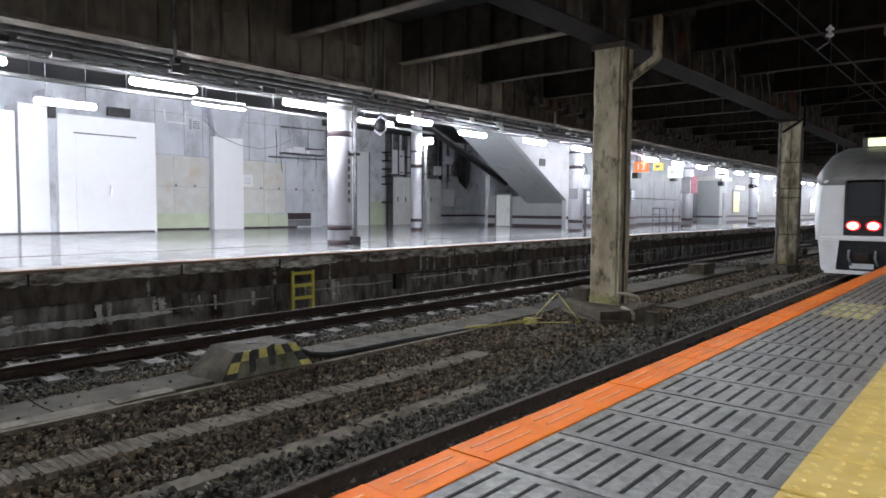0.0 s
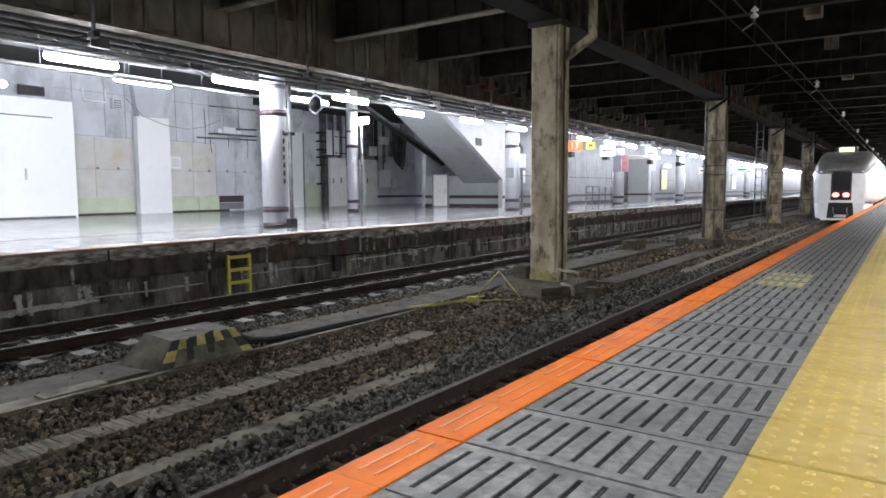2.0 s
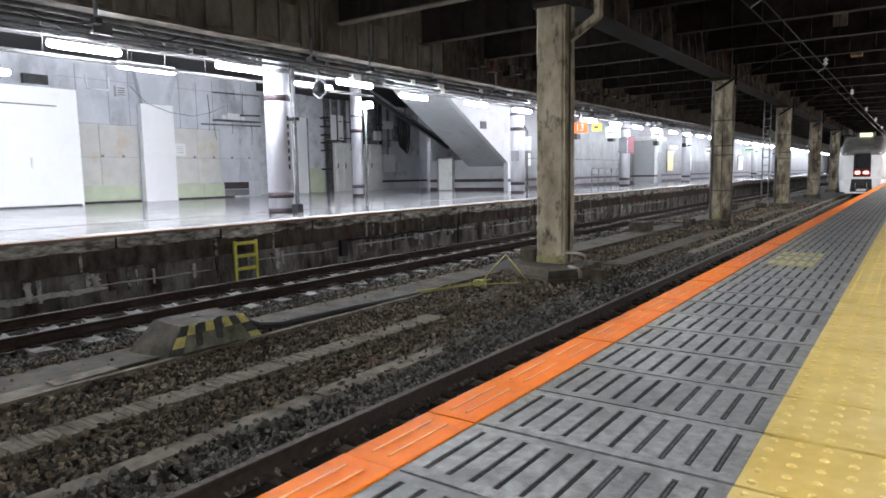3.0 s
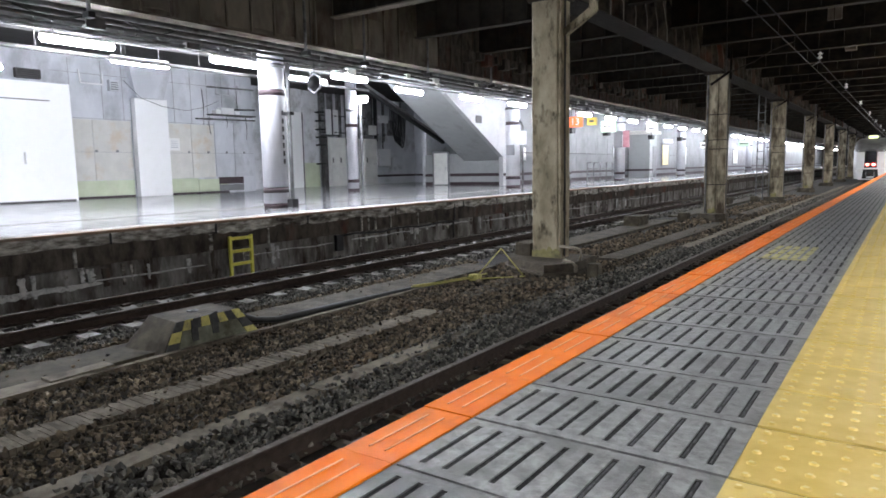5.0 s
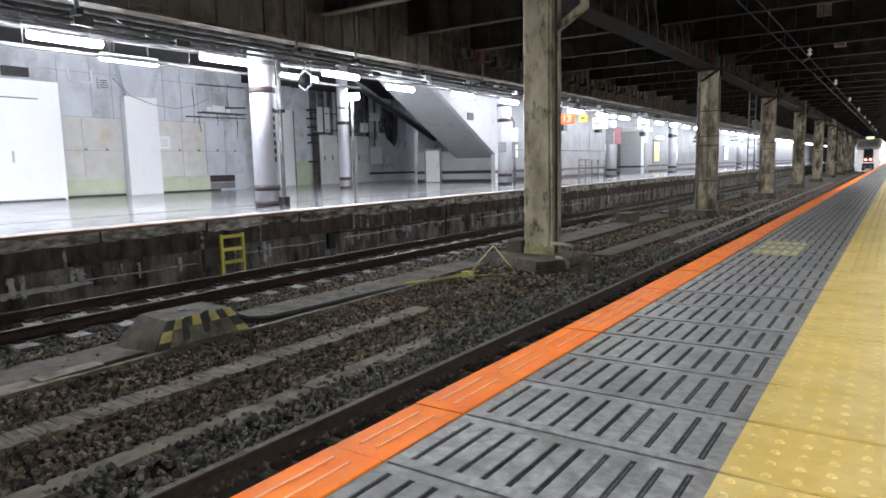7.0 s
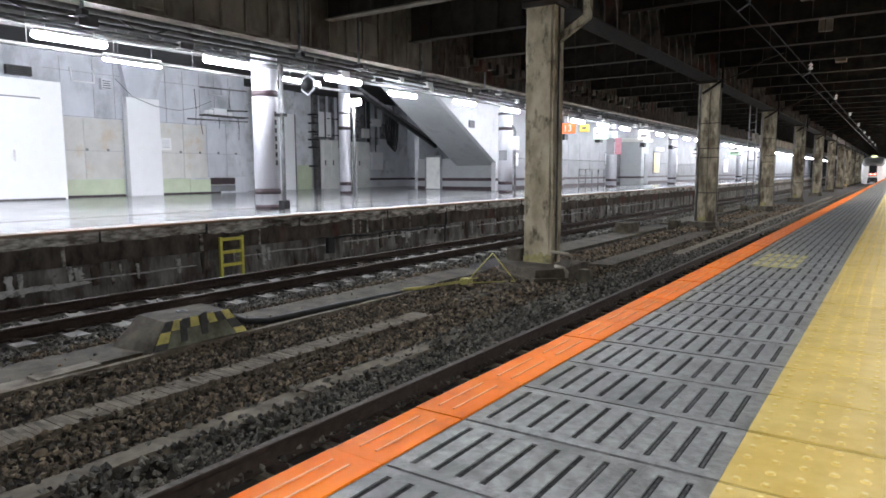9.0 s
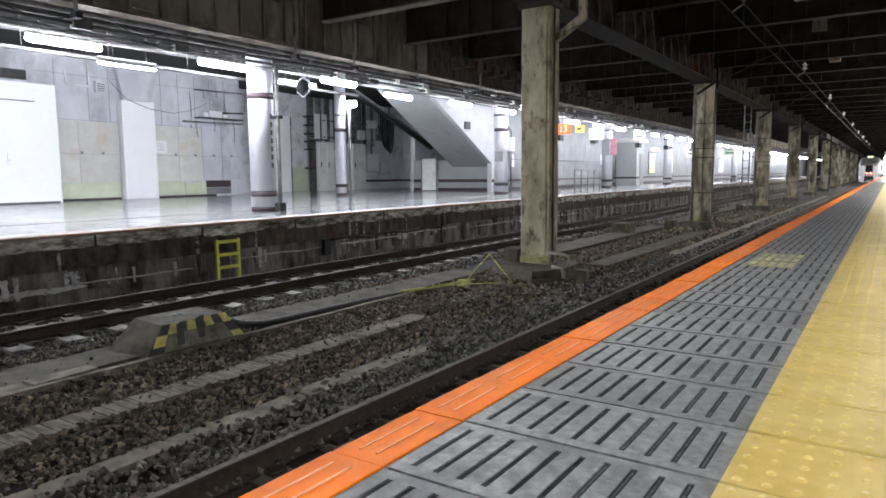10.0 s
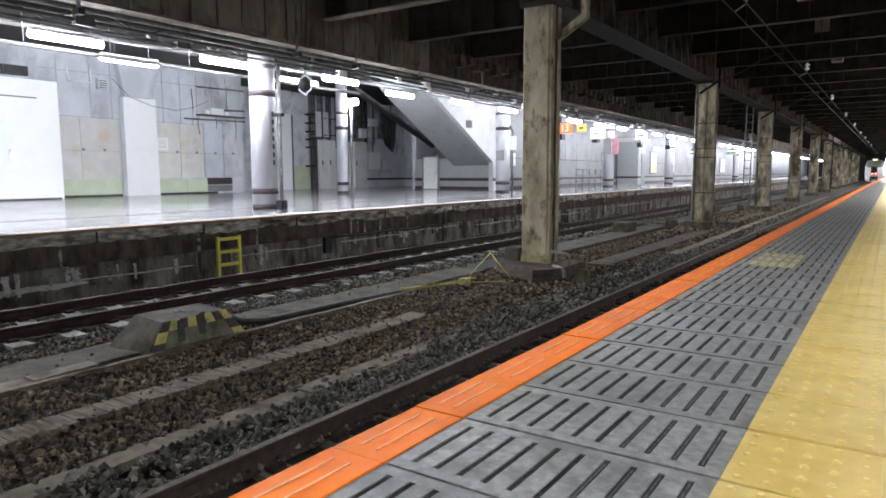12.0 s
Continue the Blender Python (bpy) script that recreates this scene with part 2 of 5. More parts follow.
PIPE_TAN = material("pipe_tan", (0.143, 0.117, 0.0845), (0.208, 0.176, 0.13), 0.7, scale=5, dirt=(0.078, 0.0618, 0.0455), dirt_scale=4, bump=0.15)
PIPE_DARK = material("pipe_dark", (0.05, 0.048, 0.048), (0.085, 0.08, 0.08), 0.65, scale=5, dirt=(0.03, 0.027, 0.025), dirt_scale=2, bump=0.1)
HOUSING = material("lamp_housing", (0.6, 0.6, 0.6), (0.68, 0.68, 0.68), 0.5, scale=3, bump=0.02)
RUBBER = material("black_rubber", (0.012, 0.012, 0.012), (0.025, 0.025, 0.025), 0.5, scale=12, bump=0.1)
YELLOW_PAINT = material("yellow_paint", (0.72, 0.66, 0.08), (0.8, 0.75, 0.14), 0.55, scale=10, dirt=(0.5, 0.45, 0.1), dirt_scale=8,
                        dirt_amount=0.3, bump=0.1)
HAZARD_YELLOW = material("hazard_yellow", (0.44, 0.38, 0.1), (0.56, 0.5, 0.16), 0.7, scale=14, dirt=(0.2, 0.18, 0.09), dirt_scale=9,
                         dirt_amount=0.45, bump=0.2)
HAZARD_BLACK = material("hazard_black", (0.02, 0.02, 0.02), (0.05, 0.048, 0.045), 0.7, scale=14, bump=0.2)
ROPE = material("yellow_rope", (0.3, 0.27, 0.06), (0.42, 0.38, 0.12), 0.8, scale=40, dirt=(0.2, 0.17, 0.07), dirt_scale=15, bump=0.3)
TRAIN_WHITE = material("train_white", (0.72, 0.725, 0.73), (0.77, 0.775, 0.78), 0.35, scale=1.5, dirt=(0.6, 0.595, 0.585), dirt_scale=0.9, bump=0.02)
TRAIN_ROOF = material("train_roof_grey", (0.1, 0.098, 0.094), (0.14, 0.137, 0.13), 0.6, scale=2, dirt=(0.075, 0.072, 0.068), dirt_scale=1.2, bump=0.05)
TRAIN_HOOD = material("train_hood_grey", (0.144, 0.14, 0.133), (0.194, 0.189, 0.18), 0.5, scale=2, dirt=(0.0936, 0.09, 0.085), dirt_scale=1.4, bump=0.05)
TRAIN_GLASS = glass("train_glass", (0.012, 0.012, 0.014))
PORCELAIN = material("porcelain", (0.7, 0.7, 0.68), (0.78, 0.78, 0.76), 0.2, scale=10, bump=0.02)
CHROME = material("steel_handle", (0.5, 0.5, 0.5), (0.6, 0.6, 0.6), 0.3, metal=0.9, scale=10, bump=0.02)
PAPER = material("paper_notice", (0.75, 0.75, 0.74), (0.8, 0.8, 0.79), 0.7, scale=5, bump=0.02)
PINK = material("pink_poster", (0.3, 0.11, 0.13), (0.36, 0.2, 0.22), 0.5, scale=3, bump=0.02)


# ---- mesh helpers ----
def add_box(bm, x0, x1, y0, y1, z0, z1, bevel=0.0):
    m = Matrix.Translation(((x0 + x1) / 2, (y0 + y1) / 2, (z0 + z1) / 2)) @ Matrix.Diagonal((x1 - x0, y1 - y0, z1 - z0, 1))
    made = bmesh.ops.create_cube(bm, size=1, matrix=m)["verts"]
    if bevel:
        edges = list({e for v in made for e in v.link_edges})
        bmesh.ops.bevel(bm, geom=edges, offset=bevel, segments=2, affect="EDGES", profile=0.7)
    return bm


def box(x0, x1, y0, y1, z0, z1, bevel=0.0):
    return add_box(bmesh.new(), x0, x1, y0, y1, z0, z1, bevel)


def add_tube(bm, points, r, sides=8):
    """A round bar through the points."""
    points = [Vector(p) for p in points]
    rings = []
    for i, p in enumerate(points):
        d = (points[min(i + 1, len(points) - 1)] - points[max(i - 1, 0)]).normalized()
        q = d.to_track_quat("Z", "Y")
        rings.append([bm.verts.new(p + q @ Vector((r * math.cos(a), r * math.sin(a), 0)))
                      for a in (2 * math.pi * k / sides for k in range(sides))])
    for a, b in zip(rings, rings[1:]):
        for k in range(sides):
            f = bm.faces.new((a[k], a[(k + 1) % sides], b[(k + 1) % sides], b[k]))
            f.smooth = True
    bm.faces.new(rings[0][::-1])
    bm.faces.new(rings[-1])
    return bm


def tube(points, r, sides=8):
    return add_tube(bmesh.new(), points, r, sides)


def add_lathe(bm, profile, sides=24, at=(0, 0, 0)):
    """A turned shape about z from (radius, z) pairs."""
    rings = [[bm.verts.new((at[0] + r * math.cos(2 * math.pi * k / sides), at[1] + r * math.sin(2 * math.pi * k / sides), at[2] + z))
              for k in range(sides)] for r, z in profile]
    for a, b in zip(rings, rings[1:]):
        for k in range(sides):
            bm.faces.new((a[k], a[(k + 1) % sides], b[(k + 1) % sides], b[k])).smooth = True
    bm.faces.new(rings[0][::-1])
    bm.faces.new(rings[-1])
    return bm


def add_prism(bm, outline, axis, lo, hi):
    """An outline of pairs pushed along an axis: 'x' takes (y, z), 'y' takes (x, z), 'z' takes (x, y)."""
    put = {"x": lambda a, b, c: (c, a, b), "y": lambda a, b, c: (a, c, b), "z": lambda a, b, c: (a, b, c)}[axis]
    lower = [bm.verts.new(put(a, b, lo)) for a, b in outline]
    upper = [bm.verts.new(put(a, b, hi)) for a, b in outline]
    k = len(outline)
    for i in range(k):
        bm.faces.new((lower[i], lower[(i + 1) % k], upper[(i + 1) % k], upper[i]))
    bm.faces.new(lower[::-1])
    bm.faces.new(upper)
    return bm


def prism(outline, axis, lo, hi):
    return add_prism(bmesh.new(), outline, axis, lo, hi)


def mesh_of(name, bm, mat):
    bmesh.ops.recalc_face_normals(bm, faces=bm.faces)
    data = bpy.data.meshes.new(name)
    bm.to_mesh(data)
    bm.free()
    for k in (mat if isinstance(mat, (list, tuple)) else [mat]):
        data.materials.append(k)
    return data


def part(name, bm, mat, parent, label="", m=None):
    ob = new(name, mesh_of(name, bm, mat))
    ob.parent = parent
    if m is not None:
        ob.matrix_basis = m
    return tagged(ob, label)


def setting(name, bm, mat, label, category):
    return tagged(new(name, mesh_of(name, bm, mat)), label, category, kind="structure")


def thing(name, label, category, group="", at=None):
    ob = new(name)
    ob.empty_display_size = 0.1
    if at is not None:
        ob.matrix_basis = at
    return tagged(ob, label, category, group)


def rough_up(bm, amount, scale, cuts=0):
    """Uneven, worn faces."""
    if cuts:
        bmesh.ops.subdivide_edges(bm, edges=bm.edges[:], cuts=cuts, use_grid_fill=True)
    for v in bm.verts:
        v.co += noise.noise_vector(v.co * scale) * amount
    return bm


def lettering(body, size, mat, parent, m, label=""):
    curve = bpy.data.curves.new("lettering", "FONT")
    curve.body, curve.size, curve.extrude = body, size, 0.004
    curve.align_x, curve.align_y = "CENTER", "CENTER"
    curve.materials.append(mat)
    ob = new("lettering", curve)
    ob.parent, ob.matrix_basis = parent, m
    return tagged(ob, label)


# ---- the plan, in metres: y runs along the tracks, the near platform's top is z = 0 ----
EDGE = -1.304              # near platform's edge
GREY0, YELLOW0 = -1.10, -0.335
FAR_EDGE, FAR_Z = -10.72, -0.10
RAIL_Z, BED_Z = -1.03, -1.215
Y0, Y1 = -14.0, 185.0      # the hall's ends
CEIL_Z = 5.45
COLUMN_X, COLUMN_Y, COLUMN_STEP = -5.75, 11.87, 13.2

# ---- shell ----
setting("ground", box(-10.95, EDGE + 0.3, Y0, Y1, -1.6, BED_Z - 0.01), BED, "dark gravel and dirt bed beneath both tracks", "track bed")
setting("ceiling", box(-29.5, 9, Y0, Y1, CEIL_Z, CEIL_Z + 0.3), CEILING, "soot-dark concrete ceiling over the tracks", "ceiling")
setting("wall_south", box(-29.5, 9, Y0 - 0.3, Y0, -1.6, CEIL_Z), WALL_DARK, "plain dark end wall", "wall")
setting("wall_north", box(-29.5, 9, Y1, Y1 + 0.3, -1.6, CEIL_Z), CEILING, "dark far end of the tunnel", "wall")
# the east wall is out of view, white to throw light onto the platform
setting("wall_east", box(8.7, 9, Y0, Y1, 0, CEIL_Z), WHITE_PANEL, "unseen white wall that brightens the near platform", "wall")

# near platform
near_platform = setting("near_platform", box(EDGE + 0.012, 8.7, Y0, Y1, -1.6, -0.006), GROUT,
                        "station platform with orange, grey and yellow edge tiles", "platform")
part("floor_slab", box(0.36, 8.7, Y0, Y1, -0.02, 0.0), PALE_FLOOR, near_platform, "pale polished floor")

# far platform: floor, coping, recessed girder and lower wall
far_platform = setting("far_platform", box(-29.5, FAR_EDGE - 0.25, Y0, Y1, -1.6, FAR_Z - 0.03), WALL_STAINED,
                       "old station platform with a stained concrete edge", "platform")
part("floor_finish", box(-29.2, FAR_EDGE - 0.6, Y0, Y1, FAR_Z - 0.03, FAR_Z), FAR_FLOOR, far_platform, "glossy grey floor")
# thin strip, slightly warmer in colour than the floor
part("tactile_line", box(-13.86, -13.64, Y0, Y1, FAR_Z, FAR_Z + 0.004), OCHRE_FAR, far_platform, "faint ochre line along the floor")
part("edge_tiles", box(FAR_EDGE - 0.6, FAR_EDGE - 0.16, Y0, Y1, FAR_Z - 0.03, FAR_Z), EDGE_PALE, far_platform, "pale edge tiles")
part("edge_line", box(FAR_EDGE - 0.16, FAR_EDGE, Y0, Y1, FAR_Z - 0.045, FAR_Z, 0.008), EDGE_ORANGE, far_platform, "worn orange edge line")


def weathered_band(x_front, depth, z0, z1, step, amount, seed, ragged=0.0):
    """A long band whose face is uneven along y."""
    bm = bmesh.new()
    rows = []
    y = 0.0
    ys = []
    while y < 70:
        ys.append(y)
        y += step
    ys += [Y1]
    for y in ys:
        row = []
        for k in range(5):
            z = z0 + (z1 - z0) * k / 4
            d = noise.noise(Vector((seed, y * 1.7, z * 5))) * amount + noise.noise(Vector((seed, y * 6, z * 14))) * amount * 0.5
            row.append(bm.verts.new((x_front + d, y, z + (d * 0.5 if 0 < k < 4 else 0) + (ragged * (noise.noise(Vector((seed, y * 0.9, 3))) + 0.7 * noise.noise(Vector((seed, y * 5, 9)))) if k < 2 else 0))))
        row.append(bm.verts.new((x_front - depth, y, z1)))
        row.append(bm.verts.new((x_front - depth, y, z0)))
        rows.append(row)
    for a, b in zip(rows, rows[1:]):
        for k in range(7):
            bm.faces.new((a[k], b[k], b[(k + 1) % 7], a[(k + 1) % 7]))
    bm.faces.new(rows[0])
    bm.faces.new(rows[-1][::-1])
    return bm


part("coping", weathered_band(FAR_EDGE - 0.01, 0.3, -0.33, FAR_Z - 0.046, 0.09, 0.022, 3, 0.07), COPING, far_platform, "weathered pale coping")
part("girder", weathered_band(FAR_EDGE - 0.05, 0.3, -0.66, -0.25, 0.2, 0.014, 5, 0.02), EDGE_STEEL, far_platform, "dark brown edge girder")
part("lower_wall", weathered_band(FAR_EDGE - 0.17, 0.2, -1.5, -0.64, 0.12, 0.035, 8), WALL_STAINED, far_platform, "damp stained lower wall")

rng = random.Random(4)


def lime_streak(y0, y1, z, tall):
    """A ragged crust of lime along the lower wall."""
    bm = bmesh.new()
    top, low = [], []
    steps = max(3, int((y1 - y0) / 0.06))
    for i in range(steps + 1):
        y = y0 + (y1 - y0) * i / steps
        fade = math.sin(math.pi * i / steps) ** 0.4
        base = z + 0.03 * noise.noise(Vector((y * 1.3, 2, 0)))
        top.append((y, base + tall * fade * (0.5 + 0.7 * abs(noise.noise(Vector((y * 5, 7, 1)))))))
        low.append((y, base - tall * fade * (0.4 + 0.9 * abs(noise.noise(Vector((y * 6, 3, 5)))))))
    return add_prism(bm, low + top[::-1], "x", FAR_EDGE - 0.2, FAR_EDGE - 0.128)


for y0, y1, z, tall in ((2.2, 5.6, -0.98, 0.085), (5.3, 7.6, -0.93, 0.022), (8.5, 11.3, -0.86, 0.02), (11.6, 14.4, -0.84, 0.03),
                        (14.2, 17.0, -0.78, 0.035), (17.6, 21, -0.84, 0.03), (23, 27, -0.86, 0.02), (30, 36, -0.8, 0.02)):
    part("lime_crust", lime_streak(y0, y1, z, tall), LIME, far_platform, "white lime crust")
for y, w in ((11.85, 0.05), (12.1, 0.04), (12.35, 0.06), (12.95, 0.04), (14.1, 0.04), (7.6, 0.07), (5.1, 0.05), (9.0, 0.04), (18.7, 0.05), (20.2, 0.05),
             (22.5, 0.06), (25.4, 0.05), (28.8, 0.05)):
    part("girder_stiffener", box(FAR_EDGE - 0.06, FAR_EDGE - 0.025, y, y + w, -0.655, -0.34, 0.004), COPING, far_platform, "pale stiffener")
r3 = random.Random(8)
for i in range(70):
    y = r3.uniform(2.5, 32)
    top, low, w = r3.uniform(-0.8, -0.68), r3.uniform(-1.15, -0.85), r3.uniform(0.03, 0.16)
    edge = [(y + w * (0.5 + 0.5 * noise.noise(Vector((i, k * 0.9, 0)))), top + (low - top) * k / 8) for k in range(9)]
    left = [(y - w * (0.4 + 0.5 * noise.noise(Vector((i, k * 0.8, 5)))) * (1 - k / 10), top + (low - top) * k / 8) for k in range(9)]
    part("streak", prism(left + edge[::-1], "x", FAR_EDGE - 0.2, FAR_EDGE - 0.138 - 0.004 * (i % 2)), LIME if i % 3 == 0 else (COPING if i % 3 == 1 else EDGE_STEEL), far_platform,
         "weathered streak")
y = 2.0
while y < 45:
    part("coping_joint", box(FAR_EDGE - 0.05, FAR_EDGE + 0.012, y, y + r3.uniform(0.012, 0.03), -0.33, FAR_Z - 0.05), DARK_METAL, far_platform, "dark open joint")
    y += r3.uniform(1.2, 3.2)
part("drain_pipe", tube([(FAR_EDGE - 0.02, 15.85, -0.2), (FAR_EDGE - 0.02, 15.85, -0.62), (FAR_EDGE - 0.1, 15.9, -0.72), (FAR_EDGE - 0.1, 15.9, -1.2)], 0.03),
     PIPE_DARK, far_platform, "dark drain pipe")
part("drain_pipe", box(FAR_EDGE - 0.12, FAR_EDGE - 0.03, 11.0, 11.22, -1.05, -0.68, 0.02), DARK_METAL, far_platform, "black junction box")
part("cable", tube([(FAR_EDGE - 0.1, 11.2 + i * 0.5, -0.72 + 0.025 * math.sin(i * 1.7)) for i in range(11)], 0.022), RUBBER, far_platform, "black cable")

# ---- tracks ----
RAIL_PROFILE = [(-0.065, -0.153), (0.065, -0.153), (0.065, -0.142), (0.012, -0.125), (0.009, -0.045), (0.034, -0.03), (0.034, -0.006),
                (0.028, 0.0), (-0.028, 0.0), (-0.034, -0.006), (-0.034, -0.03), (-0.009, -0.045), (-0.012, -0.125), (-0.065, -0.142)]


def track(centre, label, sleeper_mat):
    base = setting("track", box(centre - 0.9, centre + 0.9, Y0, Y1, BED_Z - 0.1, BED_Z - 0.02), BED, label, "railway track")
    for side in (-0.566, 0.566):
        bm = prism([(centre + side + a, RAIL_Z + b) for a, b in RAIL_PROFILE], "y", Y0, Y1)
        bm.faces.ensure_lookup_table()
        for f in bm.faces:
            if all(v.co.z > RAIL_Z - 0.004 for v in f.verts):
                f.material_index = 1
        part("rail", bm, [RAIL_SIDE, RAIL_TOP], base, "rust-brown rail with a worn bright head")
    bm = prism([(-1.0, -0.15), (1.0, -0.15), (1.0, 0.0), (0.42, 0.0), (0.3, -0.025), (-0.3, -0.025), (-0.42, 0.0), (-1.0, 0.0)], "y", -0.115, 0.115)
    sleeper = mesh_of("sleeper", bm, sleeper_mat)
    clip = mesh_of("fastening", box(-0.05, 0.05, -0.06, 0.06, 0.0, 0.035, 0.01), RAIL_SIDE)
    for i in range(150):
        y = -5.09 + 0.61 * i
        ob = new("sleeper", sleeper)
        ob.parent = base
        ob.matrix_basis = pose(centre + rng.uniform(-0.01, 0.01), y, RAIL_Z - 0.153 + rng.uniform(-0.004, 0.004), 0, 0, rng.uniform(-0.6, 0.6))
        if y < 26:
            for dx in (-0.68, -0.45, 0.45, 0.68):
                ob = new("fastening", clip)
                ob.parent = base
                ob.matrix_basis = pose(centre + dx, y, RAIL_Z - 0.153)
    return base


NEAR_TRACK, FAR_TRACK = -2.85, -9.2
track(NEAR_TRACK, "near railway track with rusty rails on dark ballast", CONCRETE_SLAB)
track(FAR_TRACK, "far railway track with concrete sleepers in dark ballast", SLEEPER)

# ---- concrete strips and troughs between the tracks ----
rng = random.Random(11)
kerb = thing("buried_kerb", "worn concrete kerb half buried in the ballast", "kerb")
y = -2.0
while y < 60:
    w = rng.uniform(1.0, 2.2)
    bm = rough_up(box(-4.42 + rng.uniform(-0.03, 0.03), -4.16 + rng.uniform(-0.04, 0.03), y + 0.006, y + w, -1.4, -1.15 + rng.uniform(-0.015, 0.01)), 0.014, 4, 3)
    part("kerb_stone", bm, CONCRETE_SLAB, kerb)
    y += w
trough = thing("cable_trough", "long concrete cable trough with ribbed lids", "cable trough")
part("channel", box(-5.49, -5.13, -2, 7.3, -1.5, -1.19), CONCRETE_SLAB, trough)
lid = prism([(-0.16, -0.03), (0.16, -0.03), (0.155, 0.022), (-0.155, 0.022)], "y", 0.002, 0.046)
lid_data = mesh_of("lid", lid, TROUGH_LID)
for i in range(128):
    ob = new("lid", lid_data)
    ob.parent = trough
    ob.matrix_basis = pose(-5.31 + rng.uniform(-0.006, 0.006), -1.0 + 0.048 * i, -1.158 + rng.uniform(-0.003, 0.003), 0, rng.uniform(-1.0, 1.0), rng.uniform(-0.6, 0.6))
for i in range(4):
    y = 5.16 + 0.53 * i
    part("lid", rough_up(box(-5.47, -5.15, y, y + 0.515, -1.189, -1.14), 0.008, 5, 2), TROUGH_LID, trough, "plain lid")

slab_walk = thing("concrete_walkway", "dusty concrete slabs laid between the tracks", "walkway")
for x0, x1, y0, y1, top, mat in ((-7.45, -6.74, -2.0, 2.3, -1.165, CONCRETE_OLD), (-7.44, -6.74, 2.32, 4.3, -1.165, CONCRETE_OLD),
                                 (-6.73, -6.53, -2.0, 2.78, -1.135, CONCRETE_SLAB), (-6.73, -6.52, 2.8, 3.4, -1.12, CONCRETE_SLAB),
                                 (-7.45, -6.76, 5.62, 7.05, -1.15, CONCRETE_OLD), (-7.45, -6.74, 7.07, 8.6, -1.155, CONCRETE_OLD),
                                 (-7.44, -6.72, 8.62, 11.4, -1.165, CONCRETE_OLD), (-7.6, -6.75, 13.6, 24.0, -1.16, CONCRETE_OLD),
                                 (-5.35, -4.85, 13.3, 22.6, -1.14, DUSTY), (-5.4, -4.9, 27.5, 36, -1.15, DUSTY), (-7.6, -6.9, 26.0, 60.0, -1.16, CONCRETE_OLD)):
    part("slab", rough_up(box(x0, x1, y0, y1, -1.45, top), 0.012, 2.5, 4), mat, slab_walk)
for y0, y1 in ((-2.0, 1.4), (1.41, 3.6), (3.61, 5.4), (5.41, 7.0), (7.01, 8.6)):
    part("kerb_edge", rough_up(box(-6.52, -6.44, y0, y1, -1.4, -1.135), 0.01, 4, 3), TROUGH_LID, slab_walk, "pale narrow kerb")
broken = prism([(-5.7, 8.4), (-5.38, 8.35), (-5.34, 10.2), (-5.75, 10.5), (-5.9, 10.4)], "z", -1.4, -1.165)
part("slab", rough_up(broken, 0.015, 2.5), DUSTY, slab_walk, "broken slab")


# ---- ballast ----
def stones(regions, seed, mat, label):
    """Loose stones, each a small uneven lump."""
    r = np.random.RandomState(seed)
    block = np.array([(x, y, z) for x in (-1, 1) for y in (-1, 1) for z in (-1, 1)]) * 0.7
    tri = np.array([(0, 1, 3), (0, 3, 2), (4, 6, 7), (4, 7, 5), (0, 4, 5), (0, 5, 1), (2, 3, 7), (2, 7, 6), (0, 2, 6), (0, 6, 4), (1, 5, 7), (1, 7, 3)])
    verts, faces, count = [], [], 0
    for x0, x1, y0, y1, z, size, cover in regions:
        k = int((x1 - x0) * (y1 - y0) / (size * size) * cover)
        c = np.stack([r.uniform(x0, x1, k), r.uniform(y0, y1, k), z + r.uniform(-0.3, 0.35, k) * size], 1)
        s = size * r.uniform(0.4, 1.0, (k, 1, 1)) * r.uniform(0.45, 1.15, (k, 1, 3)) * 0.8
        v = block[None] * r.uniform(0.5, 1.3, (k, 8, 1)) * s
        q = r.normal(size=(k, 4))
        q /= np.linalg.norm(q, axis=1, keepdims=True)
        w, x, y, zz = q.T
        rot = np.stack([np.stack([1 - 2 * (y * y + zz * zz), 2 * (x * y - w * zz), 2 * (x * zz + w * y)], 1),
                        np.stack([2 * (x * y + w * zz), 1 - 2 * (x * x + zz * zz), 2 * (y * zz - w * x)], 1),
                        np.stack([2 * (x * zz - w * y), 2 * (y * zz + w * x), 1 - 2 * (x * x + y * y)], 1)], 1)
        v = np.einsum("kij,knj->kni", rot, v) + c[:, None]
        verts.append(v.reshape(-1, 3))
        faces.append((tri[None] + (count + 8 * np.arange(k))[:, None, None]).reshape(-1, 3))
        count += 8 * k
    verts, faces = np.concatenate(verts), np.concatenate(faces)
    data = bpy.data.meshes.new("ballast")
    data.from_pydata(verts.tolist(), [], faces.tolist())
    data.materials.append(mat)
    return tagged(new("ballast", data), label, "ballast", kind="stuff")


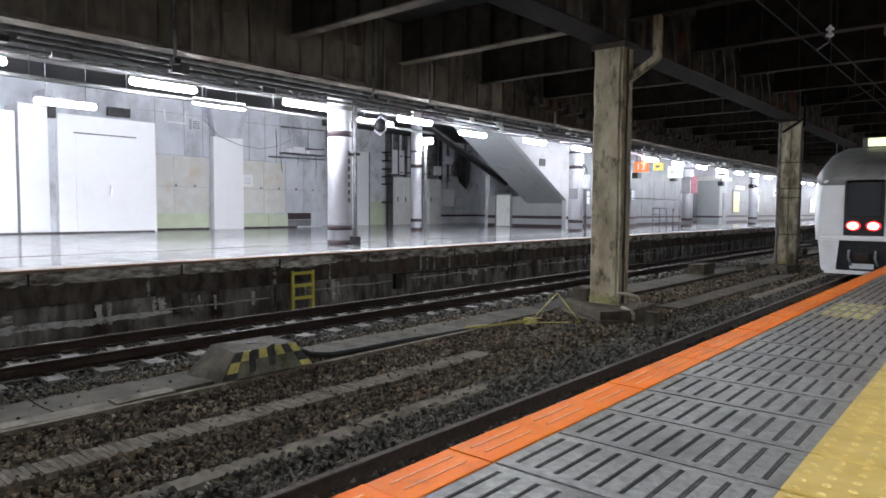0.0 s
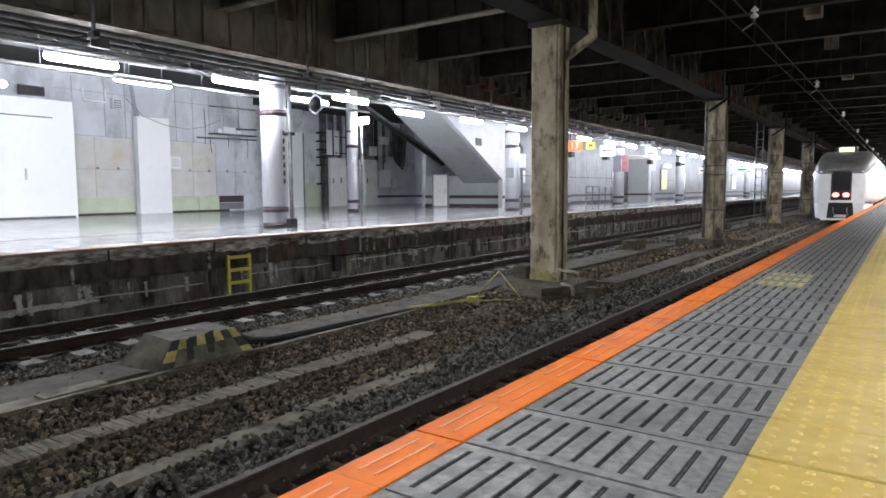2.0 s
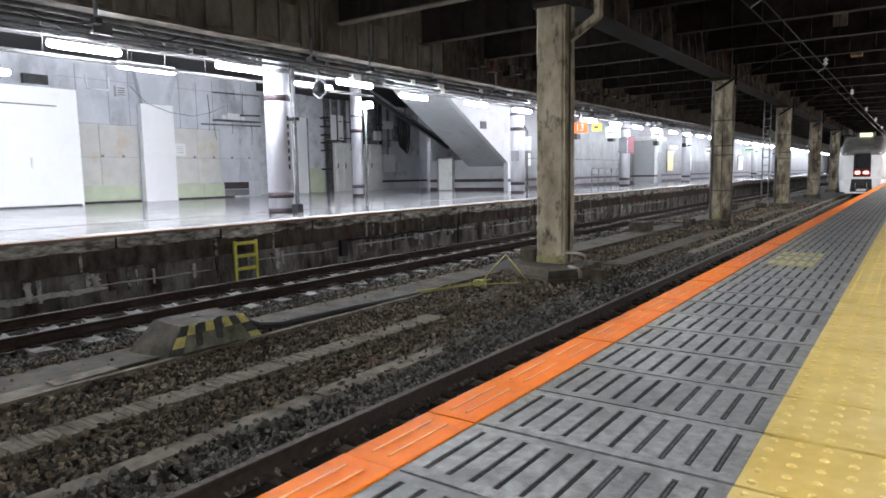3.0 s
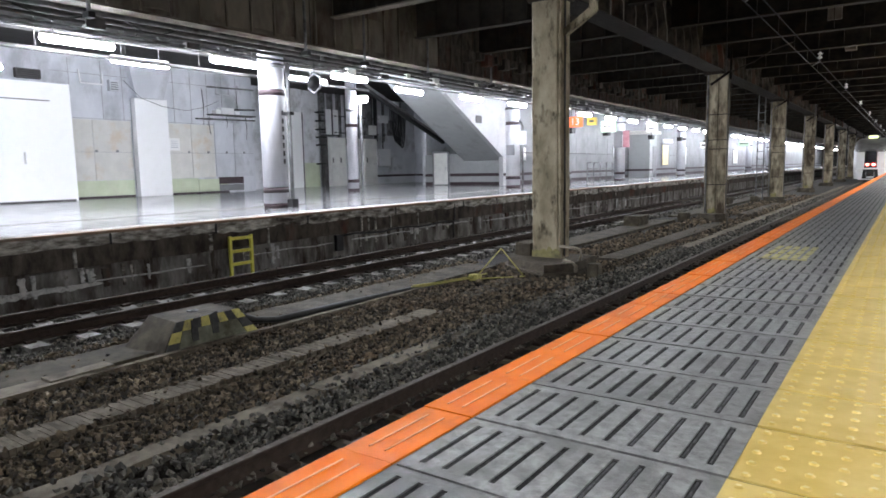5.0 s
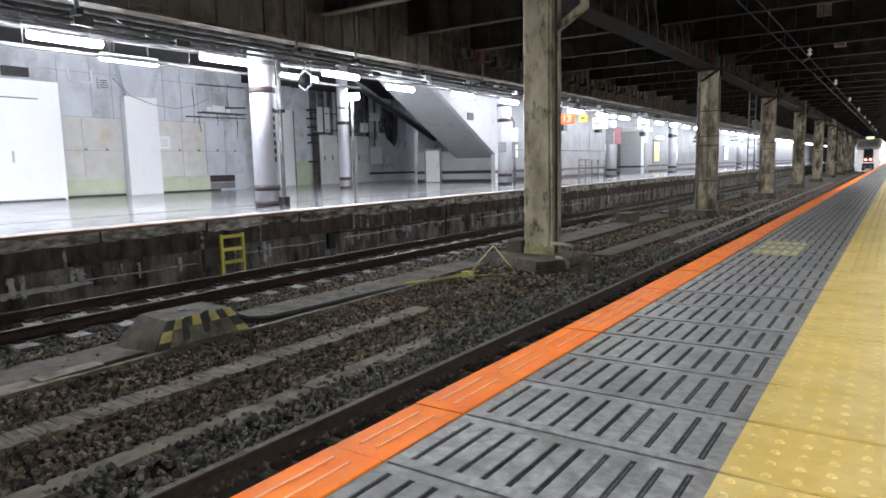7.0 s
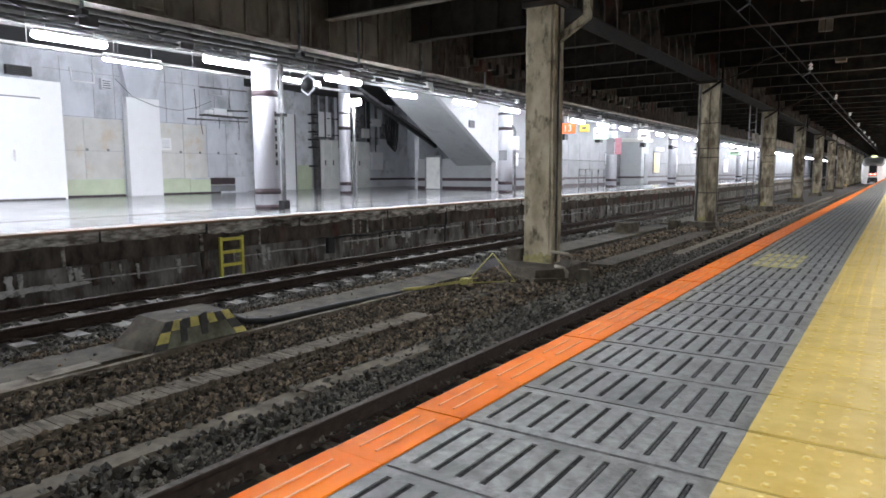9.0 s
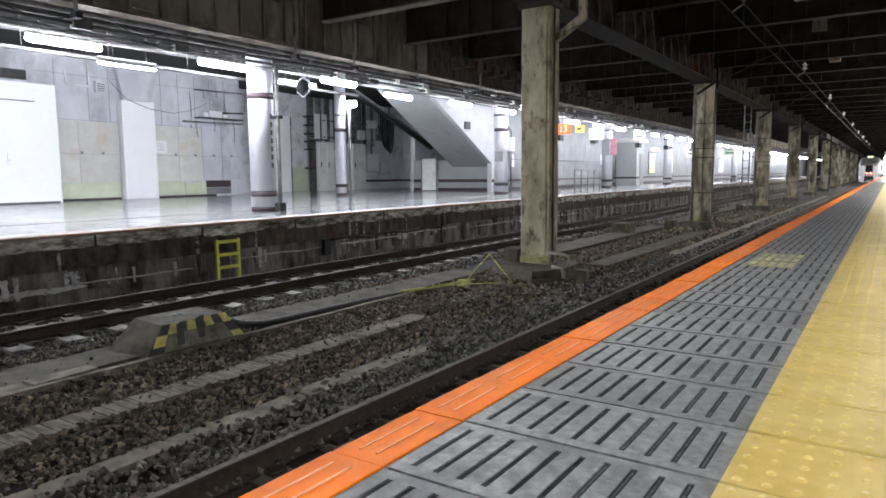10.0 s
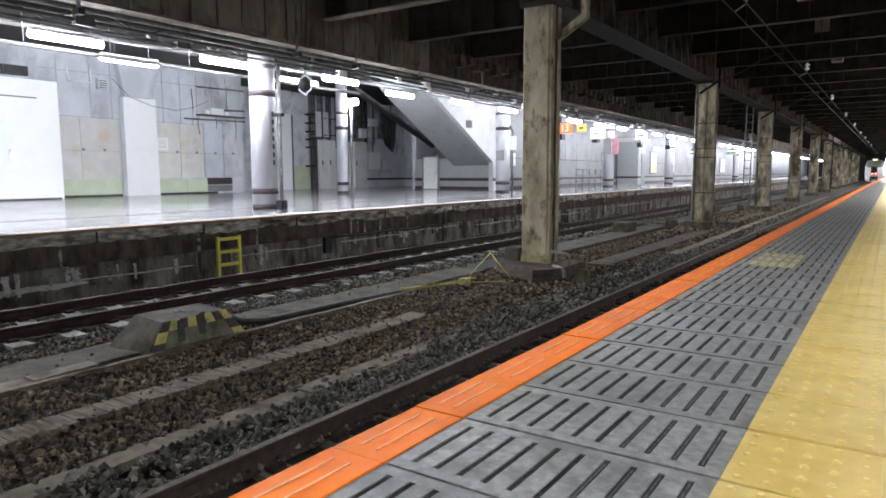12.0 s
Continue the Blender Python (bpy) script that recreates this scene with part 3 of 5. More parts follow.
STRIPS = ((-4.14, -3.36, 0.02), (-5.12, -4.4, 0.005), (-6.43, -5.5, 0.015), (-8.52, -7.72, -0.025), (-9.65, -8.76, -0.04), (-10.75, -9.88, -0.02))
areas = []
for x0, x1, dz in STRIPS:
    areas += [(x0, x1, -4.0, 8.5, BED_Z + 0.02 + dz, 0.044, 1.35), (x0, x1, 8.5, 19, BED_Z + 0.02 + dz, 0.062, 1.0),
              (x0, x1, 19, 45, BED_Z + 0.02 + dz, 0.09, 0.6)]
areas += [(-4.22, -4.1, 1.0, 16, -1.155, 0.05, 0.45), (-4.46, -4.37, 1.0, 16, -1.155, 0.05, 0.3),
          (-4.42, -4.16, 1.0, 16, -1.14, 0.045, 0.05), (-4.42, -4.16, 5.9, 16, -1.15, 0.05, 0.75), (-5.45, -5.15, 1.0, 7, -1.13, 0.03, 0.02),
          (-5.2, -5.1, 1.0, 7.4, -1.15, 0.045, 0.45), (-5.52, -5.44, 1.0, 7.4, -1.15, 0.045, 0.35), (-5.55, -5.05, 7.2, 11.0, BED_Z + 0.03, 0.05, 1.1),
          (-7.4, -6.7, 5.6, 10, -1.155, 0.03, 0.012), (-6.7, -5.4, 7.5, 11.0, BED_Z + 0.03, 0.05, 0.6), (-7.8, -7.4, 0.6, 12, BED_Z + 0.02, 0.045, 0.9),
          (-7.4, -6.6, 4.3, 5.6, BED_Z + 0.02, 0.045, 0.8), (-7.4, -6.6, 1.0, 4.0, -1.155, 0.03, 0.015), (-6.9, -4.6, 10.5, 14.0, BED_Z + 0.015, 0.055, 0.8)]
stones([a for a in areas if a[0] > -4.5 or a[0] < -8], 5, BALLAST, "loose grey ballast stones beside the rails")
stones([a for a in areas if -8 <= a[0] <= -4.5], 6, BALLAST_BROWN, "loose brown ballast stones between the tracks")

# ---- centre columns ----
def centre_column(concrete):
    base = thing("concrete_column", "weathered concrete column standing between the tracks", "column", "centre columns")
    shaft = bmesh.new()
    outline = [(-0.30, -0.19), (-0.27, -0.22), (0.235, -0.22), (0.245, -0.20), (0.265, -0.20), (0.275, -0.215), (0.30, -0.215), (0.30, 0.2), (0.28, 0.22),
               (-0.28, 0.22), (-0.30, 0.2)]
    if concrete is COLUMN_GRIMY:
        outline = [(-0.30, -0.05), (-0.15, -0.06), (-0.14, -0.22), (0.13, -0.22), (0.14, -0.18), (0.165, -0.18), (0.175, -0.215), (0.43, -0.215),
                   (0.43, 0.2), (0.41, 0.22), (-0.28, 0.22), (-0.30, 0.2)]
    levels = 40
    rings = []
    for i in range(levels + 1):
        z = -0.97 + 4.92 * i / levels
        ring = []
        for a, b in outline:
            d = noise.noise_vector(Vector((a * 3, b * 3, z * 2.3))) * 0.012
            ring.append(shaft.verts.new((a + d.x, b + d.y, z)))
        rings.append(ring)
    k = len(outline)
    for a, b in zip(rings, rings[1:]):
        for i in range(k):
            shaft.faces.new((a[i], a[(i + 1) % k], b[(i + 1) % k], b[i]))
    shaft.faces.new(rings[0][::-1])
    shaft.faces.new(rings[-1])
    part("shaft", shaft, concrete, base)
    if concrete is COLUMN_GRIMY:
        for z in (0.05, 1.3, 1.62, 2.5):
            part("band", box(-0.145, 0.442, -0.236, 0.19, z, z + 0.03, 0.004), RUST_STEEL, base, "thin rusty band")
        part("head_brace", tube([(-0.12, -0.26, 3.55), (0.55, -0.26, 3.98)], 0.045, 6), FLANGE_BROWN, base, "rusty diagonal brace")
        part("head_post", tube([(0.5, -0.1, 3.7), (0.5, -0.1, 4.75)], 0.04, 6), FLANGE_BROWN, base, "rusty post")
        part("tie_rod", tube([(0.52, -0.2, 3.95), (1.25, -0.2, 4.2), (1.8, -0.2, 4.52), (2.4, -0.2, 4.7)], 0.02, 6), RUST_STEEL, base, "thin tie rod")
        part("edge_pipe", tube([(-0.24, -0.09, -0.95), (-0.24, -0.09, 3.9)], 0.03, 6), PIPE_GREY, base, "grey pipe in the recess")
    foot = bmesh.new()
    for i in range(26):
        a = i / 26
        x = -0.3 + 0.6 * a
        h = 0.1 + 0.12 * abs(noise.noise(Vector((x * 7, 1, 4))))
        if concrete is COLUMN_CONC or -0.12 < x < 0.12:
            add_box(foot, x, x + 0.0229, -0.232, -0.2205, -0.96, -0.93 + h)
    part("moss", foot, MOSS, base, "yellow-green moss crust at the foot")
    k = 1.0 if concrete is COLUMN_CONC else 0.62
    low_ = [(-0.95 * k, 0.15), (-0.75 * k, -0.55 * k), (0.45 * k, -1.25 * k), (0.92 * k, -0.85 * k), (0.78 * k, 0.6), (-0.8 * k, 0.7)]
    foot = bmesh.new()
    add_prism(foot, low_, "z", -1.5, -1.12)
    add_prism(foot, [(x * 0.93, y * 0.93) for x, y in low_], "z", -1.12, -0.96)
    part("footing", rough_up(foot, 0.04, 1.9, 3), DUSTY, base, "rough dusty concrete footing")
    part("corner_conduit", tube([(0.32 if concrete is COLUMN_CONC else 0.45, -0.05, -0.95), (0.32 if concrete is COLUMN_CONC else 0.45, -0.05, 3.9)], 0.018, 6), PIPE_DARK, base, "thin conduit")
    part("capital", box(-0.36, 0.36, -0.26, 0.26, 3.9, 4.0, 0.01), RUST_STEEL, base, "steel cap plate")
    return base


first = centre_column(COLUMN_CONC)
first.matrix_basis = pose(COLUMN_X, COLUMN_Y, 0)
second = centre_column(COLUMN_GRIMY)
second.matrix_basis = pose(COLUMN_X, COLUMN_Y + COLUMN_STEP, 0)
tagged(second, "grimy stained concrete column with thin rusty bands", "column", "centre columns")
for i in range(2, 11):
    copy_thing(second, pose(COLUMN_X, COLUMN_Y + COLUMN_STEP * i, 0))
part("brace", prism([(0.28, 3.22), (0.9, 3.6), (0.92, 3.64), (0.92, 4.4), (0.8, 4.4), (0.8, 3.68), (0.28, 3.36)], "y", -0.07, 0.07), COLUMN_CONC, first, "knee brace")
block = thing("footing_block", "broken concrete block beside the column footing", "concrete block")
part("block", rough_up(box(-6.44, -6.08, 11.65, 12.2, -1.3, -0.7, 0.05), 0.05, 3, 3), DUSTY, block)
post = thing("marker_post", "short square concrete marker post in the ballast", "marker post")
part("post", rough_up(box(-4.62, -4.42, 11.0, 11.2, -1.35, -0.93, 0.012), 0.006, 4, 2), CONCRETE_OLD, post)
pipe_bend = thing("bent_pipe", "pale tan bent pipes beside the column footing", "pipe")
part("pipe", tube([(-5.42, 11.6, -0.72), (-5.0, 11.42, -0.72), (-4.92, 11.4, -0.75), (-4.9, 11.4, -0.84), (-4.95, 11.4, -1.0)], 0.03), PIPE_TAN, pipe_bend)
part("pipe", tube([(-5.15, 11.2, -0.93), (-4.95, 11.1, -0.95), (-4.87, 11.08, -1.0), (-4.86, 11.06, -1.25)], 0.035), PIPE_TAN, pipe_bend)
for y in (24.3, 37.4):
    low = thing("footing_block", "low concrete block beside a column", "concrete block")
    part("block", rough_up(box(-6.65, -6.3, y - 0.4, y, -1.3, -0.9, 0.03), 0.03, 3, 3), CONCRETE_OLD, low)
    low = thing("equipment_box", "dark trackside equipment box on the bed", "equipment box")
    part("box", box(-7.6, -7.1, y - 3.2, y - 2.2, -1.3, -0.85, 0.03), CONCRETE_OLD, low)

# ---- steel overhead: girders along the tracks, beams across ----
def girder(name, x, z0, z1, y0, y1, flange, mat, label, stiff):
    base = setting(name, box(x - 0.012, x + 0.012, y0, y1, z0, z1), mat, label, "girder")
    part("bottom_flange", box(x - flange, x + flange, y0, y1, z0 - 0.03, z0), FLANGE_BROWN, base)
    part("top_flange", box(x - flange, x + flange, y0, y1, z1, z1 + 0.03), mat, base)
    data = mesh_of("stiffener", prism([(-flange * 0.95, z0), (flange * 0.95, z0), (flange * 0.95, z0 + 0.35), (flange * 0.35, z1), (-flange * 0.35, z1), (-flange * 0.95, z0 + 0.35)], "y", -0.03, 0.03), EDGE_STEEL)
    y = y0 + 0.3
    while y < min(y1, 75):
        ob = new("stiffener", data)
        ob.parent = base
        ob.matrix_basis = pose(x, y, 0)
        y += stiff
    return base


girder("girder_centre", COLUMN_X, 4.03, 5.38, Y0, Y1, 0.30, RUST_STEEL, "deep sooty plate girder over the columns", 0.82)
side_girder = setting("girder_far", box(-11.75, -11.55, Y0, Y1, 3.72, 5.42), GIRDER_PAINT, "grimy brown beam above the far platform edge", "beam")
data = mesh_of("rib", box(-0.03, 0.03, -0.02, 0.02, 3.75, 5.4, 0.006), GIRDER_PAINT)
# ribs and plates from y = 16 on: weaker light put into a darker colour
darkened = mesh_of("rib", box(-0.03, 0.03, -0.02, 0.02, 3.75, 5.4, 0.006), EDGE_STEEL)
darkened_plate = mesh_of("plate", box(-0.012, 0.012, -0.31, 0.31, 3.72, 5.4), EDGE_STEEL)
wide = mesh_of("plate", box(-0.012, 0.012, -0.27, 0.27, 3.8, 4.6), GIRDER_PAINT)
r2 = random.Random(3)
for i in range(110):
    y = 0.2 + 0.62 * i
    ob = new("rib", data if y < 16 else darkened)
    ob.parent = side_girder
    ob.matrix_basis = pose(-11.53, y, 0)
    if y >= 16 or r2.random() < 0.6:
        ob = new("plate", wide if y < 16 else darkened_plate)
        ob.parent = side_girder
        ob.matrix_basis = pose(-11.545, y + 0.31, r2.uniform(-0.05, 0.05))
part("bottom_flange", box(-11.86, -11.44, Y0, Y1, 3.68, 3.718), GIRDER_PAINT, side_girder)


def beam_between(x0, x1, y):
    # beams right of the centre girder get the shaded copy
    steel = RUST_STEEL if x1 < -5 else STEEL_SHADED
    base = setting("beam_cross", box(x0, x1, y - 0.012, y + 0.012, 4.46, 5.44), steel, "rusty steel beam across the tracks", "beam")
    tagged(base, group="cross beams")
    # far-side flanges before y = 14 are coloured lighter, as if lit
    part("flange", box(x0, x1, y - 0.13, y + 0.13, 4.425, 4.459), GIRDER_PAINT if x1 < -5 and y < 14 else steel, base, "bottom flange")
    for i in range(1, int((x1 - x0) / 0.7) if y < 60 else 0):
        part("stiffener", box(x0 + 0.7 * i, x0 + 0.7 * i + 0.015, y - 0.11, y + 0.11, 4.46, 5.43), steel, base)


for i in range(-1, 52):
    y = 8.65 + 3.3 * i
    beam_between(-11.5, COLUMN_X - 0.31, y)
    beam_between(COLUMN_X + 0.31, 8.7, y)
# rows of short joists that rest on the far beam further on
for i in range(34):
    y = 17.5 + 0.55 * i
    part("joist_end", box(-11.5, -11.2, y, y + 0.34, 4.05 + 0.12 * (i % 2), 4.4, 0.01), EDGE_STEEL, side_girder)

# ---- overhead line of the near track ----
line = thing("overhead_line", "pair of overhead wires with white insulators", "overhead line")
for x, z in ((-2.95, 4.08), (-2.72, 4.22)):
    part("wire", tube([(x, 4, z), (x, 60, z), (x, 150, z)], 0.014, 6), DARK_METAL, line)
for i in range(9):
    y = 15.1 + 11.4 * i
    bm = bmesh.new()
    for k in range(2):
        add_lathe(bm, [(0.02, 0), (0.075, 0.03), (0.08, 0.05), (0.035, 0.09), (0.02, 0.12)], 12, (-2.72, y, 4.3 + 0.12 * k))
    insulator = part("insulator", bm, PORCELAIN, line, "white porcelain insulator")
    part("hanger", tube([(-2.72, y, 4.5), (-2.72, y, 5.4)], 0.018, 6), DARK_METAL, line)
    part("steady_arm", tube([(-2.72, y, 4.3), (-2.72, y, 4.22), (-2.95, y, 4.08)], 0.015, 6), PIPE_GREY, line)
for y in (17.5, 22.0, 28.0):
    vent = thing("ceiling_box", "pale flat box fixed beneath a ceiling beam", "ceiling box")
    part("box", box(-2.1, -1.75, y - 0.25, y + 0.25, 4.7, CEIL_Z, 0.02), GIRDER_PAINT, vent)
arm = thing("signal_bracket", "thin grey steel ladder standing beside a column", "bracket")
for x in (-6.62, -6.3):
    part("bar", tube([(x, 38.3, -1.2), (x, 38.3, 4.4)], 0.03, 6), PIPE_GREY, arm)
for i in range(12):
    part("rung", tube([(-6.62, 38.3, -0.6 + 0.4 * i), (-6.3, 38.3, -0.6 + 0.4 * i)], 0.02, 6), PIPE_GREY, arm)
for y, x in ((24.9, -5.4), (50.6, -5.3), (51.5, -5.3)):
    spike = thing("hanger_rod", "dark steel hanger by a column head", "hanger")
    part("rod", tube([(x, y, 3.6), (x, y, CEIL_Z)], 0.035, 6), PIPE_DARK, spike)

# ---- pipes and trays along the far platform ----
def run(name, x, z, r, mat, label, y0=-8.0, y1=120.0, sag=0.0):
    base = thing(name, label, "pipe")
    pts = [(x + 0.01 * math.sin(k * 1.3), y0 + (y1 - y0) * k / 40, z + sag * math.sin(k * 2.1)) for k in range(41)]
    part("pipe", tube(pts, r, 8), mat, base)
    for k in range(3, 41, 3):
        part("hanger", tube([pts[k], (pts[k][0], pts[k][1], CEIL_Z)], 0.01, 6), PIPE_DARK, base)
    return base


run("service_pipe", -11.55, 3.56, 0.05, PIPE_GREY, "pale grey service pipe along the beam")
run("service_pipe", -11.8, 3.42, 0.035, PIPE_DARK, "dark pipe beneath the beam", sag=0.01)
run("service_pipe", -12.15, 3.6, 0.06, PIPE_DARK, "dark pipe above the platform edge", sag=0.008)
run("service_pipe", -12.35, 3.42, 0.03, PIPE_GREY, "thin grey conduit above the platform edge", sag=0.012)
run("service_pipe", -13.6, 3.2, 0.045, PIPE_DARK, "lighting conduit over the platform", y1=15.5)
run("service_pipe", -13.7, 3.6, 0.04, PIPE_DARK, "dark pipe over the platform")
run("service_pipe", -14.6, 3.75, 0.05, PIPE_DARK, "dark pipe over the platform")
tray = thing("cable_tray", "steel cable tray full of dark cables", "cable tray")
part("tray", prism([(-12.9, 3.72), (-12.3, 3.72), (-12.3, 3.84), (-12.32, 3.84), (-12.32, 3.74), (-12.88, 3.74), (-12.88, 3.84), (-12.9, 3.84)], "y", -8, 120),
     PIPE_DARK, tray)
for i in range(5):
    part("cable", tube([(-12.8 + 0.1 * i + 0.03 * math.sin(k + i), -8 + 3.2 * k, 3.78 + 0.02 * math.sin(k * 1.7 + i)) for k in range(41)], 0.03, 6), RUBBER, tray)
for i in range(30):
    y = 3.6 + 3.45 * i
    part("hanger", box(-12.92, -12.28, y, y + 0.05, 3.68, 3.72), PIPE_GREY, tray)
    part("hanger", tube([(-12.6, y + 0.02, 3.72), (-12.6, y + 0.02, 5.4)], 0.02, 6), PIPE_DARK, tray)
r4 = random.Random(15)
for i in range(60):
    y, x = r4.uniform(2.5, 40), r4.choice((-11.62, -11.8, -12.15, -12.35, -12.95))
    a, b, c = r4.uniform(0.04, 0.1), r4.uniform(0.06, 0.35), r4.uniform(0.04, 0.09)
    z = {-11.62: 3.56, -11.8: 3.42, -12.15: 3.6, -12.35: 3.42, -12.95: 3.76}[x]
    part("clamp", box(x - a, x + a, y, y + b, z - c, z + c, 0.008), r4.choice((PIPE_DARK, PIPE_GREY, DARK_METAL, CABINET)), tray, "pipe clamp or box")
for i in range(16):
    y = 2.5 + 2.3 * i + r4.uniform(-0.6, 0.6)
    d = r4.uniform(0.5, 1.4)
    part("cable", tube([(-12.2 + 0.1 * (i % 3), y + d * k / 6, 3.62 - 0.18 * math.sin(math.pi * k / 6) * r4.uniform(0.7, 1)) for k in range(7)], 0.018, 6), RUBBER, tray,
         "sagging black cable")
for y in (6.0, 10.9, 12.9, 15.6, 19.1, 23.5):
    drop = thing("hanger_rod", "vertical pale hanger beneath the beam", "hanger")
    part("rod", tube([(-11.4, y, 3.5), (-11.4, y, CEIL_Z)], 0.035, 6), PIPE_GREY, drop)
    part("clamp", box(-11.5, -11.3, y - 0.06, y + 0.06, 3.42, 3.52, 0.01), DARK_METAL, drop)
truss = thing("lattice_bracket", "light zigzag steel bracket above the lamps", "bracket")
for i in range(8):
    y = 7.3 + 0.35 * i
    part("strut", tube([(-12.4, y, 3.4 + 0.25 * (i % 2)), (-12.4, y + 0.35, 3.4 + 0.25 * ((i + 1) % 2))], 0.015, 6), PIPE_GREY, truss)


# ---- fluorescent lamps ----
def tube_lamp(light, group, label, hooded=False):
    base = thing("fluorescent_lamp", label, "lamp", group)
    outline = [(-0.05, 0.06), (0.05, 0.06), (0.035, 0.11), (-0.035, 0.11)]
    # the hood is added to keep lamp light off the ceiling and beams
    if hooded:
        outline = [(-0.2, -0.07), (-0.185, -0.07), (-0.07, 0.08), (0.07, 0.08), (0.185, -0.07), (0.2, -0.07), (0.08, 0.13), (-0.08, 0.13)]
    part("housing", prism(outline, "y", -0.03, 1.33), HOUSING, base)
    bulb = add_lathe(bmesh.new(), [(0.03, -0.04), (0.058, -0.015), (0.07, 0.03), (0.07, 1.27), (0.058, 1.315), (0.03, 1.34)], 12)
    bmesh.ops.transform(bulb, matrix=Matrix.Rotation(-math.pi / 2, 4, "X"), verts=bulb.verts)
    part("tube", bulb, light, base, "glowing white tube")
    part("hanger", tube([(0, 0.2, 0.13), (0, 0.2, 2.2)], 0.012, 6), PIPE_GREY, base)
    part("hanger", tube([(0, 1.1, 0.13), (0, 1.1, 2.2)], 0.012, 6), PIPE_GREY, base)
    return base


lamp = tube_lamp(TUBE, "far platform lamps", "bare fluorescent lamp hanging over the far platform")
lamp.matrix_basis = pose(-13.0, 5.93 - 3.46, 3.3)
for i in range(2, 6):
    copy_thing(lamp, pose(-13.0, 5.93 - 3.46 * i, 3.3))
for x, y in ((-13.0, 5.95), (-12.75, 9.36), (-12.62, 13.0), (-13.3, 16.5)):
    copy_thing(lamp, pose(x, y, 3.3))
for i in range(4, 50):
    copy_thing(lamp, pose(-13.0 - 0.02 * min(20, i - 3), 5.93 + 3.46 * i, 3.3))
for x, y in ((-17.3, 5.65), (-14.45, 8.05), (-13.9, 12.7)):
    copy_thing(lamp, pose(x, y, 3.32))
# unseen row, added to brighten the left of the hall
for y in (-8.0, -4.5, -1.0, 2.5):
    copy_thing(lamp, pose(-20.5, y, 3.4))
near_lamp = tube_lamp(NEAR_TUBE, "near platform lamps", "unseen fluorescent lamp with an added hood over the near platform", True)
near_lamp.matrix_basis = pose(1.5, -13.0, 3.3)
# rows out of view; gap and extra lamps are placed for the brightness wanted
for i in range(1, 53):
    if i not in (6, 7, 8):
        copy_thing(near_lamp, pose(1.5, -13.0 + 3.5 * i, 3.3))
    if i > 10:
        copy_thing(near_lamp, pose(1.5, -14.75 + 3.5 * i, 3.3))
    if i > 5:
        copy_thing(near_lamp, pose(4.6, -13.0 + 3.5 * i, 3.3))

# ---- far platform: walls ----
setting("wall_1", box(-26.8, -26.5, Y0, 21.6, FAR_Z, CEIL_Z), WALL_GREY, "grey rendered back wall with stains", "wall")
setting("wall_2", box(-29.4, -29.1, 21.6, 38.3, FAR_Z, CEIL_Z), WALL_DARK, "dark grey recessed wall", "wall")
setting("wall_3", box(-29.1, -26.8, 21.3, 21.6, FAR_Z, CEIL_Z), WALL_GREY, "grey return wall", "wall")
setting("wall_4", box(-29.1, -22.6, 38.0, 38.3, FAR_Z, CEIL_Z), WALL_GREY, "grey wall behind the stairs", "wall")
setting("wall_5", box(-22.9, -22.6, 30.6, 38.0, FAR_Z, CEIL_Z), WALL_DARK, "dark return beside the stairs", "wall")
long_wall = setting("wall_6", box(-17.9, -17.6, 30.8, Y1, FAR_Z, CEIL_Z), WALL_LIGHT, "light panelled platform wall with dark bands", "wall")
for i in range(40):
    part("panel", box(-17.6, -17.585, 31.0 + 1.8 * i, 32.78 + 1.8 * i, 0.56, 3.3, 0.004), WALL_LIGHT, long_wall)
part("band", box(-17.6, -17.58, 30.8, Y1, 0.38, 0.52), MAROON, long_wall, "dark maroon band")
part("base_band", box(-17.6, -17.57, 30.8, Y1, FAR_Z, 0.08), MAROON, long_wall, "dark skirting")

back = bpy.data.objects["wall_1"]
for y0, y1 in ((12.25, 13.7), (13.72, 15.3), (16.88, 18.1), (18.12, 19.3)):
    part("panel", box(-26.5, -26.47, y0, y1, 0.62, 3.0, 0.005), WALL_BEIGE, back, "beige tiled panel")
for y0, y1, h in ((12.25, 15.3, 0.6), (16.88, 18.35, 0.6), (18.37, 20.0, 0.55)):
    part("dado", box(-26.5, -26.465, y0, y1, FAR_Z + 0.08, h, 0.005), WALL_GREEN, back, "pale green dado")
    part("skirting", box(-26.5, -26.45, y0, y1, FAR_Z, FAR_Z + 0.075), MAROON, back, "dark skirting")
part("louvre", box(-26.5, -26.46, 19.45, 20.85, 0.3, 0.62, 0.01), MAROON, back, "dark wall band")
part("louvre", box(-26.5, -26.46, 19.45, 20.85, -0.02, 0.28, 0.01), WALL_LIGHT, back, "pale wall band")
for y0, y1 in ((19.35, 20.4), (20.42, 21.5)):
    part("panel", box(-26.5, -26.47, y0, y1, 0.66, 3.15, 0.005), WALL_GREY, back, "grey panel")
for y in (13.75, 14.6, 17.9, 18.9, 19.9, 20.9):
    part("stud", box(-26.5, -26.44, y, y + 0.1, 1.72, 1.82, 0.01), WALL_LIGHT, back, "small pale fitting")

